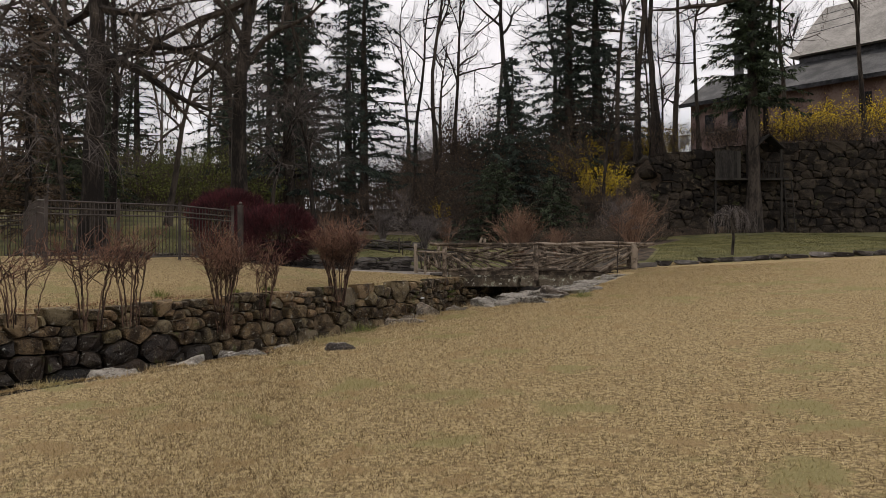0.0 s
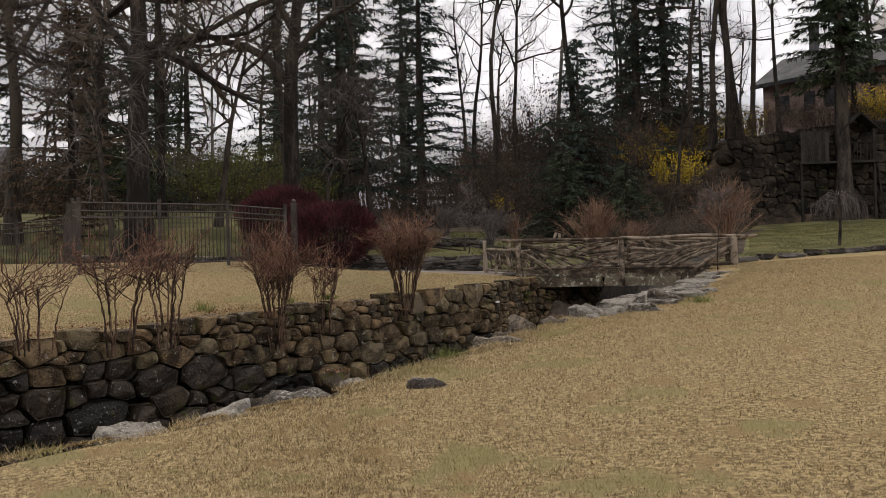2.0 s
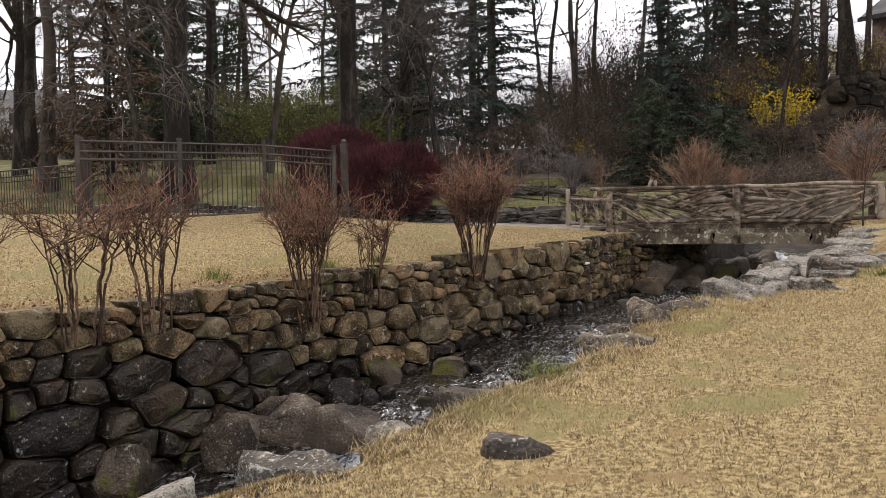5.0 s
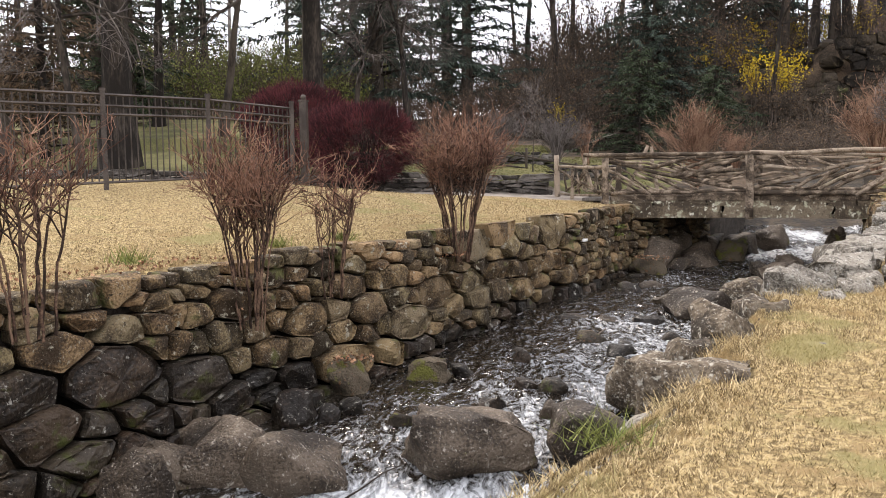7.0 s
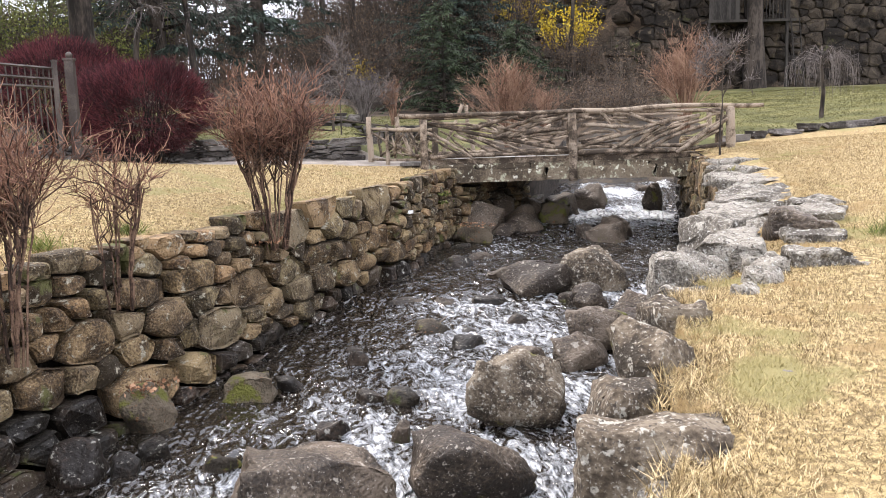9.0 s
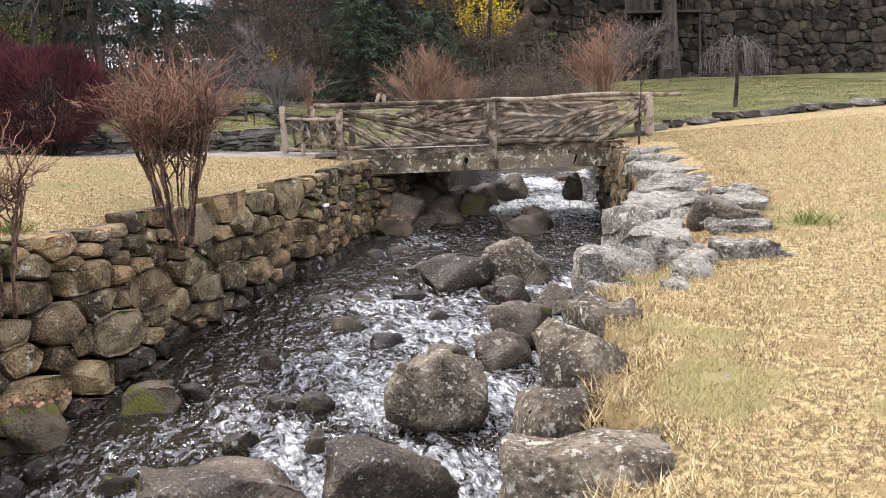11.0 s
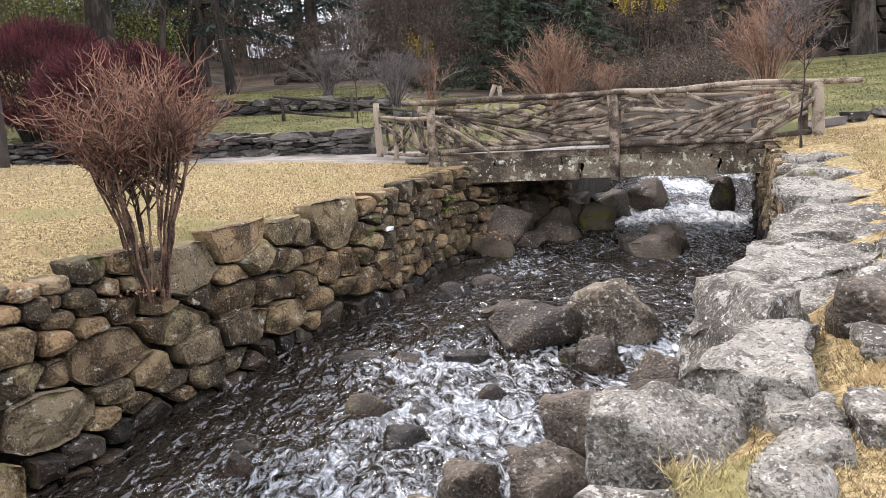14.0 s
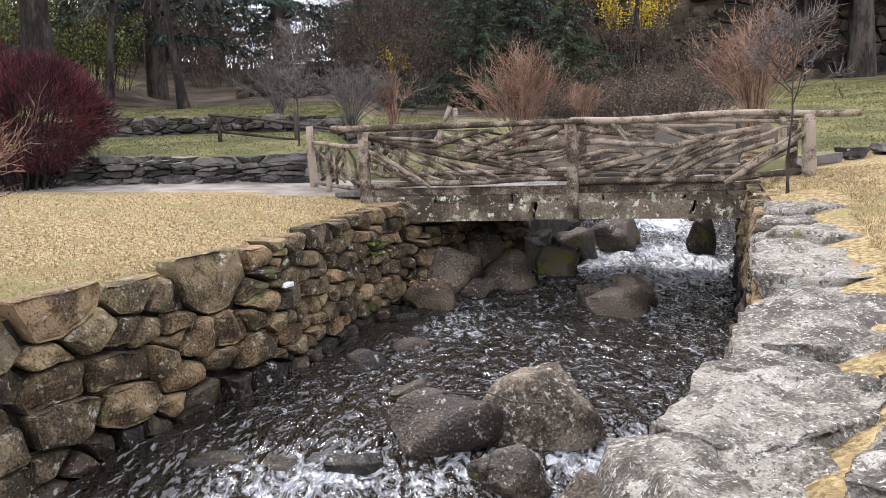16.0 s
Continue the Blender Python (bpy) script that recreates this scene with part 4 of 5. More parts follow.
# flared wing railing on the left bank, front and back
for (ax, ay), (bx, by) in (((-0.02, -0.12), (-1.45, 1.45)), ((-0.05, BACK + 0.14), (-1.2, BACK + 1.7))):
    log(bridge, "post", (bx, by, 0.72), (bx - 0.03, by, 1.93), 0.075, bend=0.012, sides=8)
    log(bridge, "post", ((ax + bx) / 2 - 0.2, (ay + by) / 2 + 0.2, 0.7), ((ax + bx) / 2 - 0.2, (ay + by) / 2 + 0.2, 1.62), 0.055, sides=6)
    log(bridge, "wing_rail", (ax, ay, 1.60), (bx, by, 1.64), 0.04)
    log(bridge, "wing_rail", (ax, ay, 1.02), (bx, by, 0.98), 0.035)
    for k in range(13):
        f0, f1 = rnd(0, 1), rnd(0, 1)
        z0, z1 = random.choice(((1.02, 1.58), (1.58, 1.05), (1.15, 1.5), (1.05, 1.35)))
        log(bridge, "branch", (ax + (bx - ax) * f0, ay + (by - ay) * f0, z0), (ax + (bx - ax) * f1, ay + (by - ay) * f1, z1), rnd(0.02, 0.035), bend=0.04, sides=5)

rail_fence = thing("rail_fence", "low dark log rail fence on the terrace", "fence", (-4.3, 34.6, 0))
for x in (0.6, 2.2, 3.6):
    log(rail_fence, "post", (x, 0, ground_z(-4.3 + x, 34.6) - 0.1), (x, 0, ground_z(-4.3 + x, 34.6) + 0.6), 0.045, BARK, sides=7)
for dz in (0.25, 0.55):
    log(rail_fence, "rail", (0.4, 0, ground_z(-3.9, 34.6) + dz), (3.8, 0, ground_z(-0.5, 34.6) + dz), 0.032, BARK, sides=6)
for x0, x1 in ((0.95, 1.3), (1.75, 1.4)):
    prop = thing("leaning_log", "weathered broken log leaning behind the bridge", "log", (0, 0, 0))
    log(prop, "log", (x0 - 0.4, 32.6, 0.9), (x1 - 0.2, 32.7, 2.15), 0.06, sides=8)


# ---- the metal fence ----
fence = thing("metal_fence", "bronze metal picket fence with square posts at the lawn edge", "fence")
RUN = ((-6.7, 26.6), (-7.7, 24.65), (-8.7, 22.7), (-9.7, 20.8), (-11.1, 23.3), (-12.5, 25.8), (-13.9, 28.3), (-15.8, 29.0), (-17.7, 29.7), (-19.6, 30.4), (-21.5, 31.1))
picket_mesh = mesh("picket", *(lambda b: ([v.co.copy() for v in b.verts], [[v.index for v in f.verts] for f in b.faces]))(box(-0.009, 0.009, -0.009, 0.009, 0, 1.42)), IRON)
for k, (x, y) in enumerate(RUN):
    z = ground_z(x, y)
    tall = 1.62 if k else 1.66
    ob = part("fence_post", box(-0.04, 0.04, -0.04, 0.04, -0.1, tall, 0.004), IRON, fence)
    ob.matrix_basis = pose(x, y, z, 0, 0, 27)
    cap = part("post_cap", box(-0.05, 0.05, -0.05, 0.05, tall - 0.02, tall + 0.025, 0.01), IRON, ob)
    if k == len(RUN) - 1:
        continue
    x1, y1 = RUN[k + 1]
    z1 = ground_z(x1, y1)
    for up in (0.12, 1.22, 1.36, 1.54):
        t = Tubes()
        t.add([Vector((x, y, z + up)), Vector((x1, y1, z1 + up))], [0.022, 0.022], 4)
        part("fence_rail", t.done(), IRON, fence)
    n = 17
    for i in range(1, n):
        f = i / n
        ob = new("picket", picket_mesh)
        ob.parent = fence
        ob.matrix_basis = pose(x + (x1 - x) * f, y + (y1 - y) * f, z + (z1 - z) * f + 0.1)
gate_post = thing("gate_post", "square bronze metal gate post with ball finial", "post", (-6.48, 26.72, ground_z(-6.5, 26.7)))
part("shaft", box(-0.075, 0.075, -0.075, 0.075, -0.1, 1.7, 0.006), IRON, gate_post)
part("cap", box(-0.095, 0.095, -0.095, 0.095, 1.7, 1.74, 0.01), IRON, gate_post)
bm = bmesh.new()
bmesh.ops.create_uvsphere(bm, u_segments=12, v_segments=8, radius=0.06, matrix=Matrix.Translation((0, 0, 1.79)))
part("finial", bm, IRON, gate_post, "ball finial", True)


# ---- bare shrubs, hedges and trees ----
def bare_shrub(x, y, h, spread, stems, material, words, seed, twigs=9, name="bare_shrub", z=None, droop=0.0, group="bare shrubs", low=0.03):
    random.seed(seed)
    base = thing(name, words, "shrub", (x, y, (ground_z(x, y) if z is None else z) - low), group, turn=rnd(0, 360))
    main, fine = Tubes(), Tubes()
    for k in range(stems):
        a, out = rnd(0, 2 * math.pi), abs(random.gauss(0, 0.42)) + 0.08
        top = Vector((math.cos(a) * out * spread, math.sin(a) * out * spread, h * rnd(0.68, 1.0) * (1 - 0.18 * min(out, 1.3))))
        root = Vector((math.cos(a) * rnd(0, 0.13), math.sin(a) * rnd(0, 0.13), 0))
        n = 7
        bow = rnd(0.05, 0.3)
        pts = []
        for i in range(n):
            f = i / (n - 1)
            p = root.lerp(top, 0.25 * f + 0.75 * f ** 1.8)
            p.z = top.z * (f ** (1 - bow * 0.4))
            p += Vector(noise.noise_vector((f * 2.5 + k * 7.1, seed, 0))) * 0.07 * f
            pts.append(p)
        r = rnd(0.008, 0.015)
        main.add(pts, [r * (1 - 0.7 * i / (n - 1)) for i in range(n)], 4, False)
        for j in range(twigs):
            f = rnd(0.0, 1.0) ** 0.7 * 0.55 + 0.45
            i = min(int(f * (n - 1)), n - 2)
            p = pts[i].lerp(pts[i + 1], f * (n - 1) - i)
            d = (pts[i + 1] - pts[i]).normalized() + rnd_dir() * 0.75
            d.z = abs(d.z) * 0.8 + 0.15 - droop
            d.normalize()
            l = rnd(0.12, 0.42) * h / 1.8
            q = p + d * l
            fine.add([p, p.lerp(q, 0.5) + rnd_dir() * 0.03, q], [0.0055, 0.004, 0.0025], 3, False)
            for e in range(2):
                p2 = p.lerp(q, rnd(0.3, 0.9))
                fine.add([p2, p2 + (d + rnd_dir() * 0.8).normalized() * l * 0.5], [0.0038, 0.002], 3, False)
    part("stem_clump", main.done(), material, base)
    part("crown", fine.done(), material, base)
    return base


def crown_shrub(x, y, h, spread, stems, words, seed, z, branches=4, twigs=7, lift=0.70, open_base=0.14):
    """A vase of dark stems that fork into a round crown of fine russet twigs."""
    random.seed(seed)
    base = thing("bare_shrub", words, "shrub", (x, y, z), "bare shrubs", turn=rnd(0, 360))
    wood, fine = Tubes(), Tubes()
    mid = Vector((0, 0, h * lift))

    def run(a, b, r0, r1, sides, wob, n=5):
        pts = [a.lerp(b, i / n) + rnd_dir() * wob * math.sin(math.pi * min(i / n, 0.85)) for i in range(n + 1)]
        (wood if sides > 3 else fine).add(pts, [r0 + (r1 - r0) * i / n for i in range(n + 1)], sides, False)
        return pts

    for k in range(stems):
        d = rnd_dir()
        d.z = -abs(d.z) * 0.5
        fork = mid + Vector((d.x * spread * 0.42, d.y * spread * 0.42, d.z * h * 0.34))
        root = Vector((d.x * open_base + rnd(-0.04, 0.04), d.y * open_base + rnd(-0.04, 0.04), 0))
        knee = root.lerp(fork, 0.5) * 1.0 - Vector((d.x, d.y, 0)) * 0.05 * spread
        r = rnd(0.009, 0.017)
        run(root, knee, r, r * 0.85, 5, 0.02)
        run(knee, fork, r * 0.85, r * 0.65, 5, 0.025)
        for b in range(branches):
            e = rnd_dir()
            e.z = e.z * 0.75 + 0.35
            tip = mid + Vector((e.x * spread * 0.72, e.y * spread * 0.72, e.z * h * 0.30)) * rnd(0.65, 1.05)
            start = knee.lerp(fork, rnd(0.2, 1.0))
            tip = start.lerp(tip, 0.8) if (tip - start).length > 0.8 * spread else tip
            pts = run(start, tip, r * 0.55, r * 0.25, 4, 0.045)
            for t in range(twigs):
                p = random.choice(pts[2:])
                q = p + ((tip - start).normalized() * 0.7 + rnd_dir() * 0.8 + Vector((0, 0, 0.35))).normalized() * rnd(0.10, 0.30) * h / 1.8
                mids = run(p, q, 0.0052, 0.0026, 3, 0.02, 3)
                for u in range(1):
                    c = random.choice(mids[1:])
                    fine.add([c, c + (rnd_dir() + Vector((0, 0, 0.4))).normalized() * rnd(0.05, 0.14)], [0.0034, 0.002], 3, False)
    part("stem_clump", wood.done(), STEM, base, "dark brown forking stems")
    part("crown", fine.done(), RUSSET, base)
    return base


RED = "leafless shrub with many russet upright stems on the wall top"
crown_shrub(-2.85, 21.8, 2.2, 1.25, 26, RED, 11, 0.25, 7, 9)
crown_shrub(-4.2, 19.4, 1.75, 0.8, 9, "slender leafless shrub with few russet stems on the wall", 12, 0.05, 4, 6)
crown_shrub(-4.78, 18.2, 2.3, 1.1, 18, RED, 13, -0.12, 6, 8)
OPEN = "leafless shrub with open brown stems rooted in the wall"
crown_shrub(-5.85, 15.9, 1.95, 1.15, 9, OPEN, 14, 0.2, 5, 6, 0.72, 0.2)
crown_shrub(-6.25, 15.0, 1.95, 1.25, 9, OPEN, 15, 0.2, 5, 6, 0.70, 0.22)
crown_shrub(-6.8, 13.8, 1.6, 1.2, 9, OPEN, 16, 0.35, 4, 5, 0.66, 0.25)
ORG = "leafless shrub with dense orange-brown stems behind the bridge"
bare_shrub(2.6, 34.4, 2.3, 1.25, 80, ORANGE, ORG, 21, 12)
bare_shrub(6.6, 32.0, 2.3, 1.2, 70, ORANGE, ORG, 22, 12)
bare_shrub(4.6, 38.6, 1.3, 0.9, 40, ORANGE, ORG, 23, 8)
bare_shrub(-0.2, 38.3, 1.5, 0.6, 26, ORANGE, ORG, 24, 8)
GRY = "low mound of leafless grey twigs on the terrace"
bare_shrub(-1.2, 37.6, 1.5, 1.9, 60, GREYTWIG, GRY, 25, 12)
bare_shrub(-3.0, 37.9, 1.3, 1.6, 50, GREYTWIG, GRY, 26, 12)
bare_shrub(-8.9, 31.0, 1.0, 0.9, 40, GREYTWIG, "small leafless shrub beside the terrace wall", 27, 9)


def hedge(x, y, w, d, h, seed):
    """A dense barberry: short fine twigs filling an uneven mound, on bare legs."""
    random.seed(seed)
    base = thing("barberry_hedge", "dense dark-red barberry hedge clipped to a loose mound", "hedge", (x, y, ground_z(x, y) - 0.05), "barberry hedge")
    legs, twigs = Tubes(), Tubes()
    for k in range(40):
        a, r = rnd(0, 6.283), math.sqrt(rnd(0, 1))
        p = Vector((math.cos(a) * r * w * 0.15, math.sin(a) * r * d * 0.15, 0))
        q = Vector((math.cos(a) * r * w * 0.42, math.sin(a) * r * d * 0.42, h * rnd(0.5, 0.9)))
        legs.add([p, p.lerp(q, 0.5) + rnd_dir() * 0.08, q], [0.02, 0.014, 0.006], 4, False)
    for k in range(13000):
        u = rnd_dir()
        bump = 1 + 0.16 * noise.noise(u * 2.1 + Vector((seed, 0, 0))) + 0.06 * noise.noise(u * 7)
        f = rnd(0.45, 1.0) ** 0.4 * bump
        p = Vector((u.x * w / 2 * f, u.y * d / 2 * f, h * 0.56 + u.z * h * 0.44 * f))
        if p.z < h * 0.16:
            continue
        t = (u + Vector((0, 0, 0.5)) + rnd_dir() * 0.7).normalized()
        l = rnd(0.08, 0.24)
        twigs.add([p, p + t * l], [0.008, 0.003], 3, False)
    part("stem_clump", legs.done(), BARK, base)
    part("crown", twigs.done(), BARBERRY, base, "dark red twigs and buds")


hedge(-6.2, 31.0, 3.0, 2.2, 2.3, 31)
hedge(-8.3, 32.4, 3.0, 2.2, 2.45, 32)


def grow(wood, fine, p, d, length, r, level, seed, bend=0.18, up=0.05, sides=6):
    n = 5 if level < 2 else 3
    pts, q = [p.copy()], p.copy()
    for i in range(n):
        d = (d + rnd_dir() * bend + Vector((0, 0, up))).normalized()
        q = q + d * (length / n)
        pts.append(q.copy())
    target = wood if level < 2 else fine
    target.add(pts, [r * (1 - 0.72 * i / n) for i in range(n + 1)], sides if level == 0 else (5 if level == 1 else 3), False)
    return pts


def limbs(wood, fine, pts, r, length, level, deepest, counts, seed, up):
    for k in range(counts[level]):
        f = rnd(0.28, 1.0)
        i = min(int(f * (len(pts) - 1)), len(pts) - 2)
        p = pts[i].lerp(pts[i + 1], f * (len(pts) - 1) - i)
        along = (pts[i + 1] - pts[i]).normalized()
        d = (along * rnd(0.3, 0.9) + rnd_dir() * 0.85).normalized()
        l = length * rnd(0.55, 1.0) * (1.15 - 0.5 * f)
        rr = max(0.006, r * rnd(0.35, 0.6) * (1.1 - 0.6 * f))
        new_pts = grow(wood, fine, p, d, l, rr, level + 1, seed, 0.24, up)
        if level + 1 < deepest:
            limbs(wood, fine, new_pts, rr, length * 0.5, level + 1, deepest, counts, seed, up)


def bare_tree(x, y, h, r, seed, lean=(0, 0), counts=(13, 7, 6), reach=0.33, up=0.06, z=None, name="bare_tree", words="tall leafless deciduous tree with dark bark", first=0.0, group="bare trees", cat="tree", fine_mat=None, arms=()):
    random.seed(seed)
    base = thing(name, words, cat, (x, y, (ground_z(x, y) if z is None else z) - 0.15), group)
    trunk, wood, fine = Tubes(), Tubes(), Tubes()
    pts, radii = [], []
    for i in range(9):
        f = i / 8
        pts.append(Vector((lean[0] * f ** 1.3 * h, lean[1] * f * h, f * h)) + Vector(noise.noise_vector((f * 2.6, seed * 3.3, 0))) * 0.075 * h * f)
        radii.append(r * (1.0 - 0.82 * f) * (1.45 if i == 0 else 1))
    trunk.add(pts, radii, 9, False)
    upper = pts[int(first * 8):] if first else pts[2:]
    limbs(wood, fine, upper, r, h * reach, 0, 3, counts, seed, up)
    for z0, dx, dz, rr in arms:
        f = z0 / h * 8
        p = pts[int(f)].lerp(pts[int(f) + 1], f - int(f))
        arm = [p + Vector((dx * g, 0.6 * math.sin(3 * g + z0), dz * g ** 0.8 + 0.35 * math.sin(6 * g))) for g in (0, 0.2, 0.4, 0.6, 0.8, 1.0)]
        wood.add(arm, [rr * (1 - 0.6 * g) for g in (0, 0.2, 0.4, 0.6, 0.8, 1.0)], 7, False)
        limbs(wood, fine, arm, rr, h * 0.2, 0, 3, (9, 6, 6), seed, up)
    part("trunk", trunk.done(), BARK, base, "", True)
    part("limb_frame", wood.done(), BARK, base)
    part("crown", fine.done(), fine_mat or TWIG, base, "fine bare twigs")
    return base


def conifer(x, y, h, w, seed, material=NEEDLE, bare=0.12, dense=1.0, words="tall dark evergreen conifer with drooping boughs", z=None, group="conifers", tip=0.35):
    random.seed(seed)
    base = thing("conifer", words, "tree", (x, y, (ground_z(x, y) if z is None else z) - 0.15), group)
    trunk, boughs = Tubes(), Tubes()
    trunk.add([Vector((0, 0, 0)), Vector((0.02 * h * rnd(-0.5, 0.5), 0, h * 0.5)), Vector((0, 0, h))], [h * 0.018, h * 0.012, 0.02], 8, False)
    v, f = [], []
    n = int(150 * dense)
    for k in range(n):
        g = bare + (1 - bare) * min(0.995, max(0.0, (k + rnd(-2, 2)) / n)) ** 0.9
        a = rnd(0, 6.283)
        length = w * 0.5 * (1 - g) ** 0.75 * rnd(0.35, 1.15) + 0.25
        root = Vector((0, 0, g * h))
        d = Vector((math.cos(a), math.sin(a), 0))
        sag = rnd(0.05, 0.55)
        pts = [root + d * length * t + Vector((0, 0, length * (0.22 * t - sag * t * t))) for t in (0, 0.33, 0.66, 1.0)]
        boughs.add(pts, [0.012 * h * (1 - g) * 0.35 + 0.012, 0.015, 0.01, 0.005], 3, False)
        for j in range(int(12 + 34 * length)):
            t = rnd(0.12, 1.0)
            i = min(int(t * 3), 2)
            p = pts[i].lerp(pts[i + 1], t * 3 - i)
            side = d.cross(Vector((0, 0, 1))) * random.choice((-1, 1))
            s = (side * rnd(0.3, 1) + d * rnd(0.2, 0.9) + Vector((0, 0, rnd(-1.3, 0.15)))).normalized()
            l, wide = rnd(0.15, 0.5) * (0.45 + 0.025 * h), rnd(0.02, 0.05) * (0.45 + 0.03 * h)
            across = s.cross(rnd_dir()).normalized() * wide
            b = len(v)
            v += [p, p + s * l * 0.5 + across, p + s * l, p + s * l * 0.45 - across]
            f.append((b, b + 1, b + 2, b + 3))
    part("trunk", trunk.done(), BARK, base, "", True)
    part("bough_frame", boughs.done(), BARK, base)
    part("foliage", (v, f), material, base, "dark green needle sprays")
    return base


# large trees that can be told apart
bare_tree(-13.6, 33.0, 18, 0.46, 41, (0.02, 0), (17, 9, 8), 0.34, 0.03, first=0.2, arms=((7.0, 5.0, 1.5, 0.13), (6.0, -5.0, 2.0, 0.15), (9.0, 3.5, 3.5, 0.12)))
bare_tree(-9.9, 40.5, 20, 0.42, 42, (0.05, 0), (15, 9, 8), 0.33, 0.05, first=0.3, words="large leafless tree with a long arching limb", arms=((6.6, -5.4, 3.6, 0.24), (9.0, -4.0, 4.5, 0.18), (8.0, 4.0, 3.0, 0.15)))
bare_tree(-17.5, 27.5, 11, 0.24, 44, (0.05, 0), (17, 9, 8), 0.42, -0.09, words="leafless tree with low drooping twiggy branches")
bare_tree(-13.2, 30.2, 8, 0.12, 40, (-0.12, 0), (17, 9, 8), 0.5, -0.10, words="leafless tree with low drooping twiggy branches", fine_mat=GREYTWIG)
bare_tree(-12.4, 38.0, 9, 0.16, 45, (0.2, 0), (14, 8, 8), 0.42, -0.03)
bare_tree(-6.6, 42.5, 7.5, 0.15, 46, (-0.12, 0), (17, 9, 9), 0.55, -0.12, words="leafless understorey tree with low spreading pale twigs", first=0.25, fine_mat=GREYTWIG)
bare_tree(-9.0, 43.0, 7, 0.13, 39, (0.2, 0), (16, 9, 8), 0.55, -0.12, words="leafless understorey tree with low spreading pale twigs", first=0.25, fine_mat=GREYTWIG)
bare_tree(-1.0, 55, 18, 0.20, 47, (0.0, 0), (14, 8, 7), 0.26, 0.12, first=0.4)
bare_tree(-2.4, 58, 16, 0.17, 48, (0.06, 0), (12, 7, 5), 0.28, 0.12, first=0.3)
bare_tree(4.2, 58, 19, 0.26, 49, (-0.13, 0), (10, 7, 5), 0.3, 0.08, first=0.4)
bare_tree(11.3, 53.4, 22, 0.20, 50, (0.03, 0), (13, 8, 7), 0.24, 0.1, first=0.35)
bare_tree(12.6, 54.6, 24, 0.24, 51, (-0.04, 0), (13, 8, 7), 0.25, 0.1, first=0.4)
bare_tree(12.4, 52.0, 20, 0.20, 52, (-0.07, 0), (13, 8, 7), 0.25, 0.1, first=0.35)
bare_tree(15.6, 55.2, 13, 0.15, 53, (-0.03, 0), (13, 8, 6), 0.35, 0.05)
bare_tree(17.0, 49.4, 24, 0.38, 54, (-0.01, 0), (12, 7, 5), 0.28, 0.05, words="tall straight tree trunk before the stone wall", first=0.35)
bare_tree(19.0, 53.0, 19, 0.17, 55, (0.0, 0), (13, 8, 7), 0.28, 0.06, first=0.4)
bare_tree(25.0, 53.0, 15, 0.18, 56, (-0.06, 0), (14, 8, 6), 0.38, 0.0, first=0.25)
bare_tree(-20.0, 36.0, 15, 0.3, 57, (0.05, 0), (14, 8, 6), 0.36, 0.0)
bare_tree(-24.0, 41.0, 16, 0.3, 58, (0.03, 0), (14, 8, 6), 0.36, 0.0)
bare_tree(8.6, 50.5, 10, 0.12, 59, (0.12, 0), (13, 8, 6), 0.4, -0.02, first=0.25)
bare_tree(10.2, 54.5, 18, 0.17, 151, (0.04, 0), (13, 8, 7), 0.3, 0.06, first=0.3)
bare_tree(14.4, 56.5, 19, 0.18, 152, (0.02, 0), (13, 8, 7), 0.3, 0.06, first=0.3)
bare_tree(7.2, 61.0, 17, 0.17, 153, (-0.03, 0), (13, 8, 7), 0.3, 0.08, first=0.3)
bare_tree(-16.0, 41.0, 14, 0.2, 154, (0.06, 0), (15, 9, 8), 0.4, 0.0, first=0.2)
bare_tree(-12.0, 48.0, 16, 0.2, 155, (-0.04, 0), (14, 9, 8), 0.36, 0.02, first=0.2)
conifer(-8.9, 47.6, 21, 12.0, 61, BLUENEEDLE, 0.09, 1.35, "tall dark spruce with wide drooping boughs")
conifer(-5.4, 54.0, 17, 8.5, 63, BLUENEEDLE, 0.08, 1.4)
conifer(7.8, 58.0, 19.0, 11.0, 64, BLUENEEDLE, 0.02, 2.0, "feathery hemlock with layered green boughs")
conifer(3.6, 51.4, 9.8, 8.0, 73, BLUENEEDLE, 0.02, 1.7, "young feathery hemlock with layered green boughs")
conifer(2.4, 46.6, 4.6, 6.5, 65, NEEDLE, 0.02, 1.0, "low spreading dark evergreen at the wood edge")
conifer(5.4, 46.4, 4.2, 6.0, 66, NEEDLE, 0.02, 1.0, "low spreading dark evergreen at the wood edge")
conifer(10.0, 60.0, 19, 6.5, 67, BLUENEEDLE, 0.10, 1.3)
conifer(17.05, 50.0, 20, 8.0, 68, NEEDLE, 0.36, 2.4, "evergreen with a high crown behind the stone wall")
conifer(-21.0, 46.0, 15, 7.5, 69, NEEDLE, 0.03, 1.3)
conifer(-17.5, 42.0, 9, 5.5, 70, NEEDLE, 0.02, 1.1)
conifer(-17.0, 35.0, 9.5, 5.5, 71, BRUSH, 0.05, 1.3, "bronzed evergreen conifer behind the fence")
bare_tree(-22.5, 38.0, 14, 0.22, 161, (0.04, 0), (16, 9, 8), 0.42, -0.02, first=0.2)
bare_tree(-26.5, 44.0, 15, 0.25, 163, (0.03, 0), (16, 9, 8), 0.42, 0.0, first=0.2)
conifer(-23.0, 33.0, 9, 5.0, 72, NEEDLE, 0.02, 1.1)

